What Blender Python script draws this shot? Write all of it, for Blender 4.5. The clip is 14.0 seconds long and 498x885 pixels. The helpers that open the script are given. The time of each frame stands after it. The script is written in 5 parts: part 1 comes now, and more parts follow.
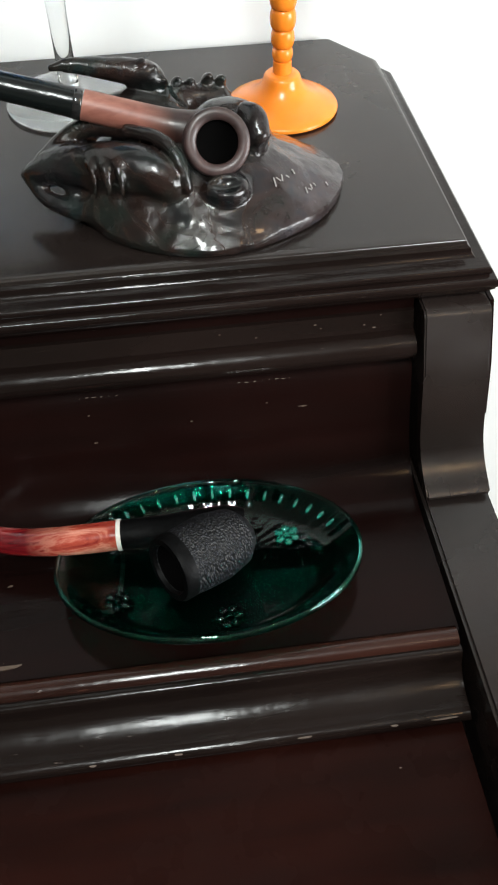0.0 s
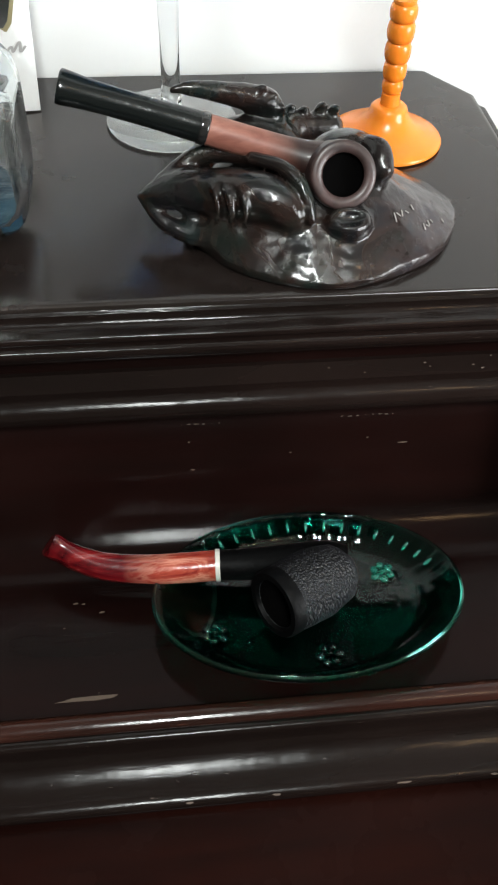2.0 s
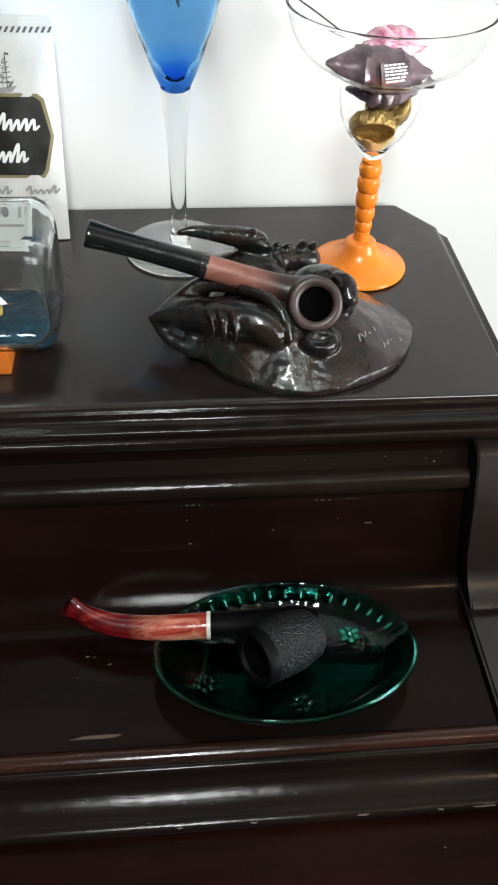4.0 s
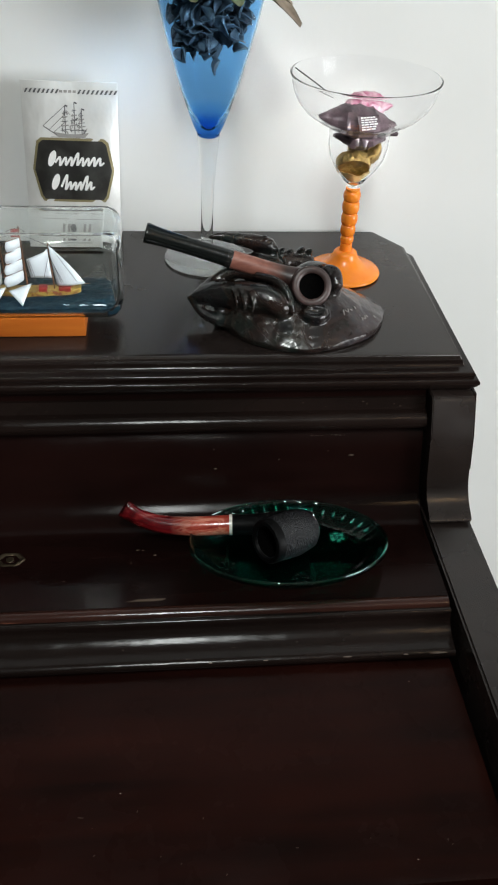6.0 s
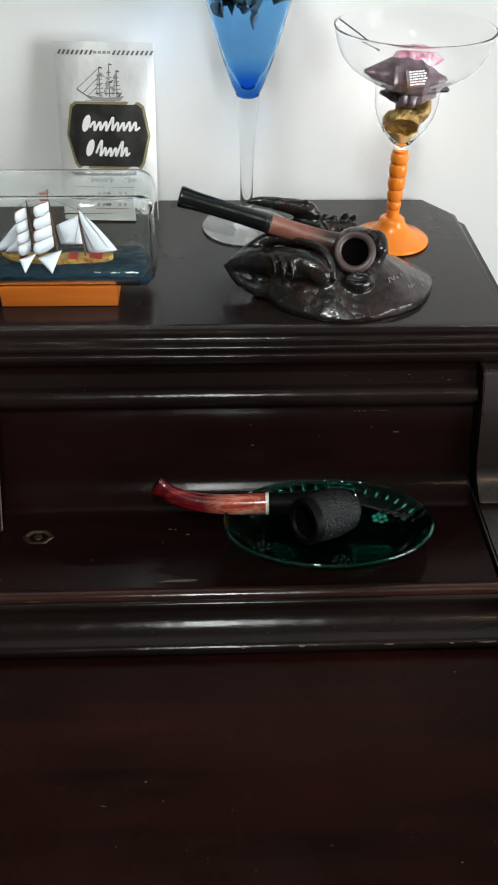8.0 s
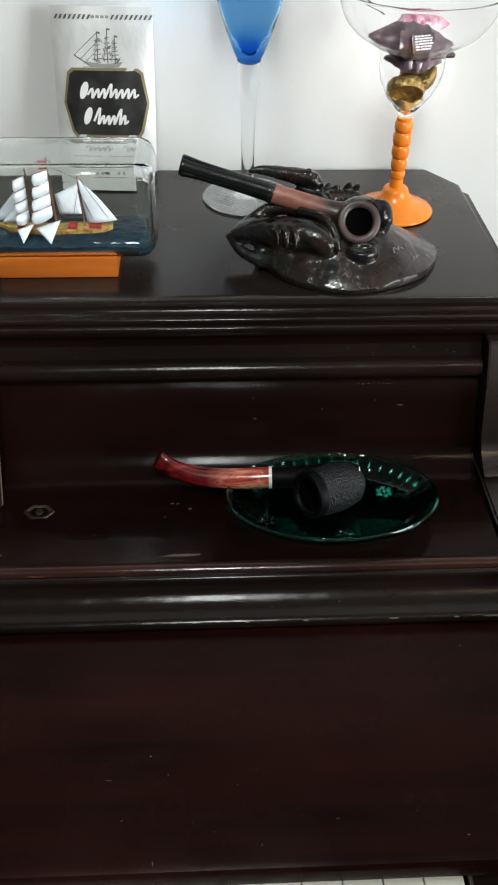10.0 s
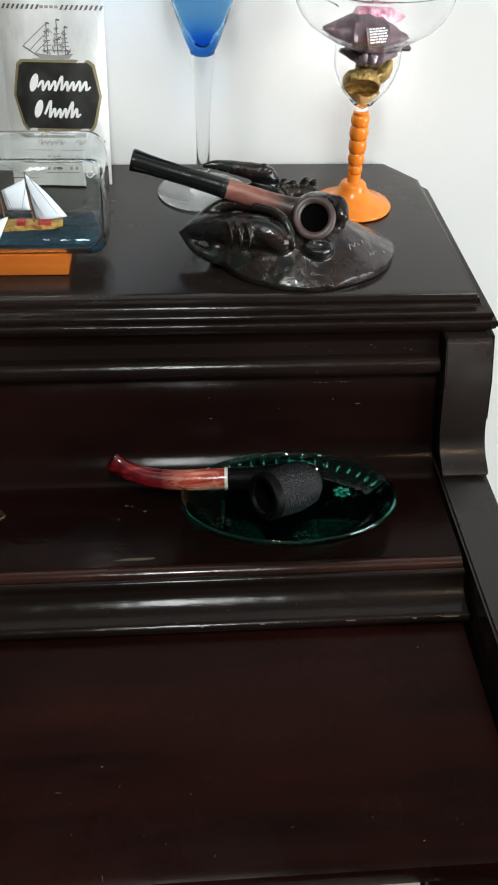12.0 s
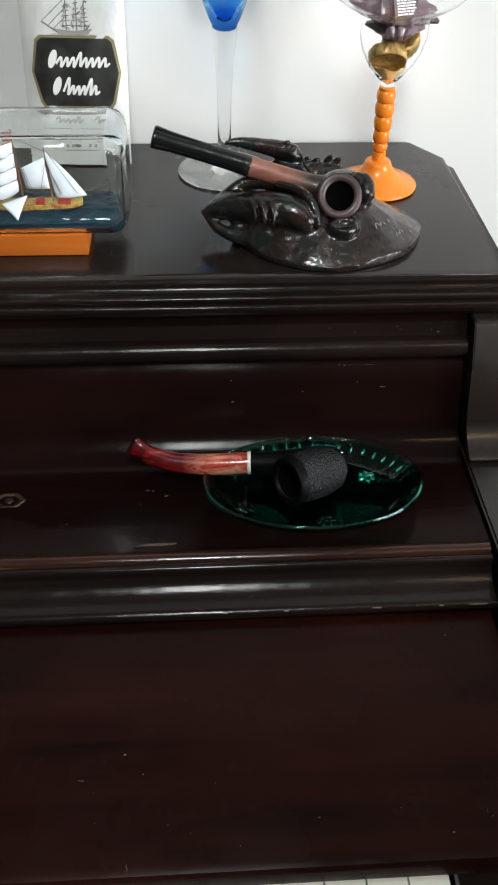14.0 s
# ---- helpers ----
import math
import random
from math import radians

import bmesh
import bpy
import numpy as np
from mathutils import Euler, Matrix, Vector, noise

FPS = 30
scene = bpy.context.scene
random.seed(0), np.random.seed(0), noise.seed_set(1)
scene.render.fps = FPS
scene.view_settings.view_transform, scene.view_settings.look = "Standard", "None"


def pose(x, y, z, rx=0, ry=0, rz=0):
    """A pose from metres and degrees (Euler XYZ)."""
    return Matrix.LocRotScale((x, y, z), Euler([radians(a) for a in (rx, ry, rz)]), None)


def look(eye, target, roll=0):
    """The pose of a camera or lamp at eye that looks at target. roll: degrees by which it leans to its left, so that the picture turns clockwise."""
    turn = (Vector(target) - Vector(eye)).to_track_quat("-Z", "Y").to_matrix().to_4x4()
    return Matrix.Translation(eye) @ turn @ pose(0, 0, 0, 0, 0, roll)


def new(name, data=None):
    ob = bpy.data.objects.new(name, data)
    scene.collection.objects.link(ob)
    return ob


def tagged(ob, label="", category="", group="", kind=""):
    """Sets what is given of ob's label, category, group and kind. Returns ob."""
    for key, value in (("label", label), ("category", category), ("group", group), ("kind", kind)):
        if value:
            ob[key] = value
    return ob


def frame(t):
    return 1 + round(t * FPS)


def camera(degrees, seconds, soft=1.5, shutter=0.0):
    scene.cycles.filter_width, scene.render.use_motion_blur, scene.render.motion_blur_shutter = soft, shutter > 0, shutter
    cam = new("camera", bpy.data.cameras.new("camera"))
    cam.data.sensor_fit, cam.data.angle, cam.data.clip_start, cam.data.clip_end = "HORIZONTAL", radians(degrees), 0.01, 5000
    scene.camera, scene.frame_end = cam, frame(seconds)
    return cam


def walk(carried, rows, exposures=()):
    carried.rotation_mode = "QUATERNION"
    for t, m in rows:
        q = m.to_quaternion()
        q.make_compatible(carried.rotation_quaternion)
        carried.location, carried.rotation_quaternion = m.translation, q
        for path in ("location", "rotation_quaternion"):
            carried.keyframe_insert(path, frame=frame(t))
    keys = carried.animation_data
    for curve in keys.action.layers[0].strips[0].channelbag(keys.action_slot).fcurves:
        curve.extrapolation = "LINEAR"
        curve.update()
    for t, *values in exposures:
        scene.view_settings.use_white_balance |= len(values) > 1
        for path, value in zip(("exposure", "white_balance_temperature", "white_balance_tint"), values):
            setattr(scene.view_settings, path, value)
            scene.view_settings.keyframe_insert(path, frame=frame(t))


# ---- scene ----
cam = camera(32.0, 14.0, 2.0)
PATH = [
    (0, (-0.0543, 0.0170, 1.5011), (0.0992, 1.3316, 0.0035), -1.16),
    (0.5, (-0.0685, 0.0277, 1.4976), (0.1062, 1.3528, 0.0113), 0.17),
    (1, (-0.0778, 0.0245, 1.4990), (0.1072, 1.3310, -0.0020), 1.00),
    (1.5, (-0.0930, 0.0262, 1.5075), (0.0852, 1.3402, 0.0127), 1.53),
    (2, (-0.1103, 0.0360, 1.5039), (0.0742, 1.3634, 0.0215), 2.56),
    (2.5, (-0.1051, 0.0348, 1.5056), (0.0704, 1.3679, 0.0279), 2.84),
    (3, (-0.0949, 0.0226, 1.5063), (0.0766, 1.3664, 0.0394), 2.62),
    (3.5, (-0.0999, 0.0125, 1.5367), (0.0635, 1.4112, 0.1195), 2.35),
    (6, (-0.1392, -0.2079, 1.6047), (0.0561, 1.3641, 0.3768), 3.18),
    (6.5, (-0.1562, -0.2150, 1.6081), (-0.0270, 1.3799, 0.4009), 2.31),
    (7, (-0.1427, -0.1951, 1.5831), (-0.0848, 1.3980, 0.3767), 1.25),
    (7.5, (-0.1259, -0.1903, 1.5764), (-0.0546, 1.3888, 0.3523), 0.96),
    (10, (-0.1319, -0.1857, 1.5689), (-0.0445, 1.3435, 0.2824), 1.10),
    (10.5, (-0.1141, -0.1849, 1.5753), (-0.0082, 1.3403, 0.2841), 1.61),
    (11, (-0.1112, -0.1832, 1.5766), (0.0170, 1.3380, 0.2817), 1.92),
    (11.5, (-0.1152, -0.1848, 1.5747), (0.0300, 1.3346, 0.2792), 2.21),
    (12, (-0.1182, -0.1745, 1.5668), (0.0291, 1.3412, 0.2667), 2.10),
    (12.5, (-0.1151, -0.1731, 1.5609), (0.0322, 1.3387, 0.2581), 1.99),
    (13, (-0.1214, -0.1706, 1.5594), (0.0150, 1.3381, 0.2494), 1.82),
    (13.5, (-0.1216, -0.1691, 1.5579), (0.0039, 1.3375, 0.2437), 1.76),
    (14, (-0.1248, -0.1666, 1.5574), (-0.0072, 1.3319, 0.2330), 1.49),
]
EXPOSURES = [(0.0, 0.46), (3.2, 0.36), (5.7, -0.28), (7.6, -0.2), (10.0, -0.12), (14.0, -0.02)]
walk(cam, [(t, look(eye, target, roll)) for t, eye, target, roll in PATH], EXPOSURES)

# ---- world and light ----
world = bpy.data.worlds.new("world")
scene.world = world
world.use_nodes = True
wn = world.node_tree.nodes
sky = wn.new("ShaderNodeTexSky")
sky.sky_type = "NISHITA"
sky.sun_disc = False
sky.sun_elevation, sky.sun_rotation = radians(40), radians(150)
wn["Background"].inputs["Strength"].default_value = 0.1
world.node_tree.links.new(sky.outputs["Color"], wn["Background"].inputs["Color"])


def area_lamp(name, eye, target, w, h, watts, colour):
    data = bpy.data.lights.new(name, "AREA")
    data.shape, data.size, data.size_y, data.energy, data.color = "RECTANGLE", w, h, watts, colour
    ob = new(name, data)
    ob.matrix_world = look(eye, target)
    return ob


area_lamp("ceiling_panel_light", (-0.125, -0.62, 2.52), (-0.125, -0.62, 0), 0.15, 0.5, 18.5, (0.94, 1.0, 0.98))
area_lamp("warm_ceiling_light", (0.55, -0.6, 2.52), (0.55, -0.6, 0), 0.14, 0.1, 1.2, (1.0, 0.62, 0.3))
area_lamp("window_daylight", (1.6, -0.75, 1.6), (0.0, -0.3, 1.5), 0.95, 1.1, 49, (0.95, 0.99, 1.0))


# ---- materials ----
def material(name, colour=(0.5, 0.5, 0.5), rough=0.5, metal=0.0, **more):
    m = bpy.data.materials.new(name)
    m.use_nodes = True
    b = m.node_tree.nodes["Principled BSDF"]
    b.inputs["Base Color"].default_value = (*colour, 1)
    b.inputs["Roughness"].default_value = rough
    b.inputs["Metallic"].default_value = metal
    for key, value in more.items():
        b.inputs[key.replace("_", " ")].default_value = value
    return m


def node(m, kind, **sets):
    n = m.node_tree.nodes.new(kind)
    for key, value in sets.items():
        n.inputs[key.replace("_", " ")].default_value = value
    return n


def coords(m, scale=(1, 1, 1)):
    tc = m.node_tree.nodes.new("ShaderNodeTexCoord")
    mp = m.node_tree.nodes.new("ShaderNodeMapping")
    mp.inputs["Scale"].default_value = scale
    m.node_tree.links.new(tc.outputs["Object"], mp.inputs["Vector"])
    return mp.outputs["Vector"]


def noise_tex(m, scale, detail=4, rough=0.55, stretch=(1, 1, 1), distortion=0.0):
    n = node(m, "ShaderNodeTexNoise", Scale=scale, Detail=detail, Roughness=rough, Distortion=distortion)
    m.node_tree.links.new(coords(m, stretch), n.inputs["Vector"])
    return n.outputs["Fac"]


def ramp(m, fac, stops):
    r = m.node_tree.nodes.new("ShaderNodeValToRGB")
    r.color_ramp.elements[0].position, r.color_ramp.elements[0].color = stops[0][0], (*stops[0][1], 1)
    r.color_ramp.elements[1].position, r.color_ramp.elements[1].color = stops[-1][0], (*stops[-1][1], 1)
    for p, c in stops[1:-1]:
        r.color_ramp.elements.new(p).color = (*c, 1)
    m.node_tree.links.new(fac, r.inputs["Fac"])
    return r.outputs["Color"]


def mix(m, fac, a, b):
    n = m.node_tree.nodes.new("ShaderNodeMix")
    n.data_type = "RGBA"
    links = m.node_tree.links
    links.new(fac, n.inputs[0])
    for socket, value in ((n.inputs[6], a), (n.inputs[7], b)):
        if isinstance(value, tuple):
            socket.default_value = (*value, 1)
        else:
            links.new(value, socket)
    return n.outputs[2]


def link(m, out, name):
    m.node_tree.links.new(out, m.node_tree.nodes["Principled BSDF"].inputs[name])


def bump(m, height, strength=0.2, distance=0.001):
    n = node(m, "ShaderNodeBump", Strength=strength, Distance=distance)
    m.node_tree.links.new(height, n.inputs["Height"])
    link(m, n.outputs["Normal"], "Normal")


def grey(v):
    return (v, v, v)


def specks(m, scale, size, stretch=(1, 1, 1)):
    """Small scattered dots: dust, chips."""
    v = node(m, "ShaderNodeTexVoronoi", Scale=scale, Randomness=1.0)
    m.node_tree.links.new(coords(m, stretch), v.inputs["Vector"])
    return ramp(m, v.outputs["Distance"], [(0.0, grey(1)), (size, grey(1)), (size * 1.6, grey(0))])


def dark_wood(name, a, b, rough=0.2, wear=0.0, dust=0.0, gloss=0.22, relief=0.16, nicks=0.0):
    """Dark stained and varnished mahogany, with grain along x."""
    m = material(name, a, rough, Specular_IOR_Level=gloss)
    grain = noise_tex(m, 60, 6, 0.6, (0.06, 1, 1), 0.4)
    colour = ramp(m, grain, [(0.3, a), (0.7, b)])
    cloud = noise_tex(m, 9, 3, 0.5, (0.5, 1.6, 1))
    colour = mix(m, ramp(m, cloud, [(0.42, grey(0)), (0.72, grey(0.8))]), colour, tuple(c * 1.9 for c in b))
    if wear:
        spots = noise_tex(m, 90, 5, 0.7, (0.12, 1, 1))
        colour = mix(m, ramp(m, spots, [(0.62 - wear * 0.2, grey(0)), (0.68, grey(0.75))]), colour, (0.12, 0.045, 0.028))
    if dust:
        colour = mix(m, specks(m, 48, 0.013 * dust, (0.6, 1.2, 1)), colour, (0.3, 0.24, 0.2))
    smear = noise_tex(m, 18, 4, 0.6)
    gloss_map = ramp(m, smear, [(0.35, grey(rough * 0.8)), (0.7, grey(rough * 1.6))])
    if nicks:
        worn = ramp(m, noise_tex(m, 420, 4, 0.7, (0.22, 1, 1)), [(0.72 - 0.03 * nicks, grey(0)), (0.79, grey(0.8))])
        colour = mix(m, worn, colour, (0.12, 0.095, 0.08))
        gloss_map = mix(m, worn, gloss_map, grey(0.55))
    link(m, colour, "Base Color")
    link(m, gloss_map, "Roughness")
    both = m.node_tree.nodes.new("ShaderNodeMath")
    both.operation = "MULTIPLY_ADD"
    both.inputs[1].default_value = 0.35
    m.node_tree.links.new(noise_tex(m, 260, 4, 0.65, (0.12, 1, 1)), both.inputs[0])
    m.node_tree.links.new(noise_tex(m, 38, 3, 0.5), both.inputs[2])
    bump(m, both.outputs[0], relief, 0.0016)
    return m


# Lighter top board and post, darker front: uneven light put into one wood's colour.
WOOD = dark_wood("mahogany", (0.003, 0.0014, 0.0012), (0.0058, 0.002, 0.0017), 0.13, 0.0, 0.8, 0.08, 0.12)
WOOD_TOP_LIT = dark_wood("mahogany_top_lit", (0.0105, 0.0078, 0.0068), (0.0135, 0.0095, 0.0085), 0.2, 0.0, 0.0, 0.5, 0.04)
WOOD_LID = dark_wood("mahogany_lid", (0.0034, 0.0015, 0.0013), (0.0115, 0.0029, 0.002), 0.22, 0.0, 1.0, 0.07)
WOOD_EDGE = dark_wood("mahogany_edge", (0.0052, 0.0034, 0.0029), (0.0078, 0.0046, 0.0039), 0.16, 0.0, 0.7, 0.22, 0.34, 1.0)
WOOD_BEAD = dark_wood("mahogany_worn_bead", (0.012, 0.0046, 0.0034), (0.024, 0.008, 0.0055), 0.15, 0.12, 0.6, 0.36, 0.3, 1.0)
WOOD_POST_LIT = dark_wood("mahogany_post_lit", (0.0085, 0.0062, 0.0054), (0.0115, 0.0078, 0.0068), 0.22, 0.0, 0.6, 0.42, 0.1, 0.4)
BARE = material("bare_wood_and_glint", (0.075, 0.05, 0.035), 0.6)
DESK = dark_wood("mahogany_desk", (0.0085, 0.0058, 0.005), (0.0125, 0.008, 0.007), 0.26, 0.0, 0.8, 0.3, 0.1)
RUBBED_GLINT = dark_wood("rubbed_desk_glint", (0.05, 0.03, 0.024), (0.085, 0.055, 0.043), 0.32, 0.0, 0.0, 0.4, 0.2, 1.0)

WALL = material("white_wall_paint", (0.78, 0.785, 0.77), 0.75)
link(WALL, ramp(WALL, noise_tex(WALL, 3, 3), [(0.3, (0.75, 0.755, 0.74)), (0.7, (0.8, 0.805, 0.795))]), "Base Color")
bump(WALL, noise_tex(WALL, 90, 5), 0.15, 0.001)
# Unseen ceiling, floor and far walls: darkened to hold down reflections in the varnish.
CEIL = material("dimmed_ceiling_paint", (0.42, 0.4, 0.37), 0.85)
bump(CEIL, noise_tex(CEIL, 60, 4), 0.1, 0.001)
FLOOR = material("dimmed_floor_tile", (0.5, 0.47, 0.43), 0.35)
link(FLOOR, ramp(FLOOR, noise_tex(FLOOR, 5, 6), [(0.3, (0.15, 0.11, 0.08)), (0.7, (0.22, 0.17, 0.125))]), "Base Color")
DIM = material("dimmed_wall_paint", (0.3, 0.27, 0.23), 0.8)
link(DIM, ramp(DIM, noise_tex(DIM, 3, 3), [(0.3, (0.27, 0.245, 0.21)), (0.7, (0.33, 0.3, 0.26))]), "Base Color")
FRAME = material("white_frame_paint", (0.75, 0.75, 0.73), 0.4)
KEYWHITE = material("ivory_key", (0.75, 0.73, 0.66), 0.3)

GLAZE = material("dark_glaze", (0.03, 0.02, 0.017), 0.2, Coat_Weight=0.3, Coat_Roughness=0.07, Specular_IOR_Level=0.3)
g1 = ramp(GLAZE, noise_tex(GLAZE, 26, 3, 0.6, (1, 1, 1), 0.9), [(0.3, (0.003, 0.0035, 0.0035)), (0.42, (0.009, 0.0065, 0.006)), (0.5, (0.019, 0.011, 0.009)), (0.58, (0.01, 0.0095, 0.0105)),
                                                                 (0.68, (0.006, 0.0075, 0.007)), (0.8, (0.06, 0.035, 0.017))])
g2 = ramp(GLAZE, noise_tex(GLAZE, 45, 2), [(0.48, grey(0)), (0.78, grey(0.5))])
GLAZE_C = mix(GLAZE, g2, g1, (0.005, 0.027, 0.022))
gs = GLAZE.node_tree.nodes.new("ShaderNodeSeparateXYZ")
GLAZE.node_tree.links.new(coords(GLAZE), gs.inputs["Vector"])
gm = node(GLAZE, "ShaderNodeMapRange")
gm.inputs["From Min"].default_value, gm.inputs["From Max"].default_value, gm.inputs["To Max"].default_value = -0.012, 0.02, 0.75
GLAZE.node_tree.links.new(gs.outputs["X"], gm.inputs["Value"])
mauve = ramp(GLAZE, noise_tex(GLAZE, 70, 4, 0.6), [(0.35, (0.02, 0.013, 0.013)), (0.5, (0.05, 0.036, 0.038)), (0.65, (0.035, 0.035, 0.045)), (0.8, (0.075, 0.05, 0.045))])
GLAZE_C = mix(GLAZE, gm.outputs["Result"], GLAZE_C, mauve)
link(GLAZE, GLAZE_C, "Base Color")
link(GLAZE, ramp(GLAZE, noise_tex(GLAZE, 120, 3), [(0.3, grey(0.1)), (0.75, grey(0.32))]), "Roughness")
bump(GLAZE, noise_tex(GLAZE, 85, 7, 0.66, (1.8, 1, 1), 0.8), 0.3, 0.0018)
LETTER = material("worn_white_lettering", (0.26, 0.245, 0.235), 0.5)

VULC = material("black_vulcanite", (0.0045, 0.0062, 0.006), 0.2, Specular_IOR_Level=0.42)
bump(VULC, noise_tex(VULC, 70, 4), 0.4, 0.0016)
RING = material("black_ring", (0.012, 0.012, 0.012), 0.1, Coat_Weight=0.5)
BRIAR = material("reddish_briar", (0.2, 0.06, 0.035), 0.44, Coat_Weight=0.06)
bf = noise_tex(BRIAR, 130, 6, 0.6, (0.3, 1, 1), 0.6)
bs = BRIAR.node_tree.nodes.new("ShaderNodeSeparateXYZ")
BRIAR.node_tree.links.new(coords(BRIAR), bs.inputs["Vector"])
bmr = node(BRIAR, "ShaderNodeMapRange")
bmr.inputs["From Min"].default_value, bmr.inputs["From Max"].default_value = -0.058, -0.041
BRIAR.node_tree.links.new(bs.outputs["X"], bmr.inputs["Value"])
briar_colour = ramp(BRIAR, bf, [(0.3, (0.15, 0.048, 0.034)), (0.55, (0.26, 0.105, 0.076)), (0.75, (0.36, 0.17, 0.125))])
link(BRIAR, mix(BRIAR, bmr.outputs["Result"], briar_colour, (0.028, 0.012, 0.01)), "Base Color")
BOWL = material("dark_bowl_briar", (0.034, 0.019, 0.016), 0.42, Coat_Weight=0.12, Coat_Roughness=0.2)
link(BOWL, ramp(BOWL, noise_tex(BOWL, 110, 4), [(0.35, (0.022, 0.012, 0.011)), (0.7, (0.06, 0.032, 0.03))]), "Base Color")
CHAR = material("charred_bowl", (0.0015, 0.0014, 0.0014), 0.95, Specular_IOR_Level=0.02)

RED = material("red_marbled_acrylic", (0.2, 0.01, 0.012), 0.2, Coat_Weight=0.3, Coat_Roughness=0.08)
bump(RED, noise_tex(RED, 110, 3), 0.25, 0.0016)
rf = noise_tex(RED, 55, 4, 0.6, (0.35, 1, 1), 2.2)
deep = ramp(RED, rf, [(0.33, (0.035, 0.0016, 0.003)), (0.52, (0.1, 0.0035, 0.006)), (0.66, (0.16, 0.009, 0.01)), (0.78, (0.36, 0.12, 0.11))])
pale = ramp(RED, noise_tex(RED, 85, 4, 0.6, (0.3, 1, 1), 2.0), [(0.3, (0.2, 0.014, 0.012)), (0.45, (0.38, 0.06, 0.035)), (0.58, (0.6, 0.22, 0.15)), (0.72, (0.26, 0.026, 0.018))])
sep = RED.node_tree.nodes.new("ShaderNodeSeparateXYZ")
RED.node_tree.links.new(coords(RED), sep.inputs["Vector"])
mr = node(RED, "ShaderNodeMapRange")
mr.inputs["From Min"].default_value, mr.inputs["From Max"].default_value = -0.136, -0.112
RED.node_tree.links.new(sep.outputs["X"], mr.inputs["Value"])
link(RED, mix(RED, mr.outputs["Result"], deep, pale), "Base Color")
IVORY = material("white_band", (0.75, 0.73, 0.68), 0.3)
RUST = material("black_rusticated_briar", (0.009, 0.009, 0.0115), 0.45, Specular_IOR_Level=0.35)
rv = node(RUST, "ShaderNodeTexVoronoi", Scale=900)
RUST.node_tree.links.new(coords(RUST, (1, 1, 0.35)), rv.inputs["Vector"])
# Gloss on the crests and shade in the pits are put into this colour.
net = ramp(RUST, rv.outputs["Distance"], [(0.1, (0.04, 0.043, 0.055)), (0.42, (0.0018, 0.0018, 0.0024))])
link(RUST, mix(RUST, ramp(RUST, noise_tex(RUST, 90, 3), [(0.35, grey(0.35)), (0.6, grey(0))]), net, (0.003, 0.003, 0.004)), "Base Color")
bump(RUST, rv.outputs["Distance"], 0.8, -0.0012)
SMOOTHBLACK = material("smooth_black_briar", (0.0018, 0.0018, 0.002), 0.5, Specular_IOR_Level=0.08)
bump(SMOOTHBLACK, noise_tex(SMOOTHBLACK, 350, 3), 0.3, 0.0008)


def glass(name, colour, rough=0.0, ior=1.47):
    return material(name, colour, rough, Transmission_Weight=1.0, IOR=ior)


GREEN = material("green_glass", (0.006, 0.26, 0.18), 0.035, Transmission_Weight=1.0, IOR=1.36, Specular_IOR_Level=0.2)
bump(GREEN, noise_tex(GREEN, 120, 2, 0.5), 0.05, 0.002)
SPARK = material("green_pressed_glass", (0.03, 0.42, 0.31), 0.22, Transmission_Weight=0.9, IOR=1.5)
FLOWERGLASS = glass("green_flower_glass", (0.02, 0.3, 0.22), 0.05, 1.45)
# Brighter, partly diffuse glass: a sparkle of light put into one flower's colour.
GLINT = material("green_glint_glass", (0.05, 0.6, 0.46), 0.08, Transmission_Weight=0.92, IOR=1.6)
RIMGLASS = glass("green_rim_glass", (0.06, 0.5, 0.38), 0.02, 1.5)
CLEAR = glass("clear_glass", (0.95, 0.965, 0.96), 0.0, 1.48)
THIN = glass("clear_plastic", (0.975, 0.975, 0.98), 0.01, 1.22)
BLUE = material("blue_glass", (0.5, 0.75, 0.95), 0.0, Transmission_Weight=1.0, IOR=1.14, Specular_IOR_Level=1.0)
spot = node(BLUE, "ShaderNodeNewGeometry")
axes = node(BLUE, "ShaderNodeSeparateXYZ")
rise = node(BLUE, "ShaderNodeMapRange")
rise.inputs["From Min"].default_value, rise.inputs["From Max"].default_value = 1.358, 1.386
BLUE.node_tree.links.new(spot.outputs["Position"], axes.inputs[0])
BLUE.node_tree.links.new(axes.outputs["Z"], rise.inputs["Value"])
link(BLUE, ramp(BLUE, rise.outputs["Result"], [(0.0, (0.025, 0.15, 0.62)), (0.4, (0.045, 0.23, 0.74)), (0.75, (0.24, 0.54, 0.9)), (1.0, (0.42, 0.7, 0.95))]), "Base Color")
STEMGLASS = material("clear_stem_glass", (0.93, 0.95, 0.95), 0.05, Transmission_Weight=0.9, IOR=1.3)
BOTTLE = glass("bottle_glass", (0.95, 0.98, 0.97), 0.0, 1.42)

ORANGE = material("orange_plastic", (0.87, 0.28, 0.02), 0.25, Subsurface_Weight=0.15, Subsurface_Scale=0.004)
ORANGE.node_tree.nodes["Principled BSDF"].inputs["Subsurface Radius"].default_value = (1, 0.3, 0.05)
link(ORANGE, ramp(ORANGE, noise_tex(ORANGE, 40, 3), [(0.3, (0.8, 0.215, 0.016)), (0.7, (0.87, 0.255, 0.026))]), "Base Color")
STANDW = material("orange_varnished_wood", (0.5, 0.14, 0.015), 0.4)
link(STANDW, ramp(STANDW, noise_tex(STANDW, 90, 5, 0.6, (0.1, 1, 1)), [(0.3, (0.38, 0.085, 0.008)), (0.7, (0.5, 0.135, 0.015))]), "Base Color")
SEA = material("blue_painted_putty", (0.008, 0.05, 0.085), 0.5, Specular_IOR_Level=0.25)
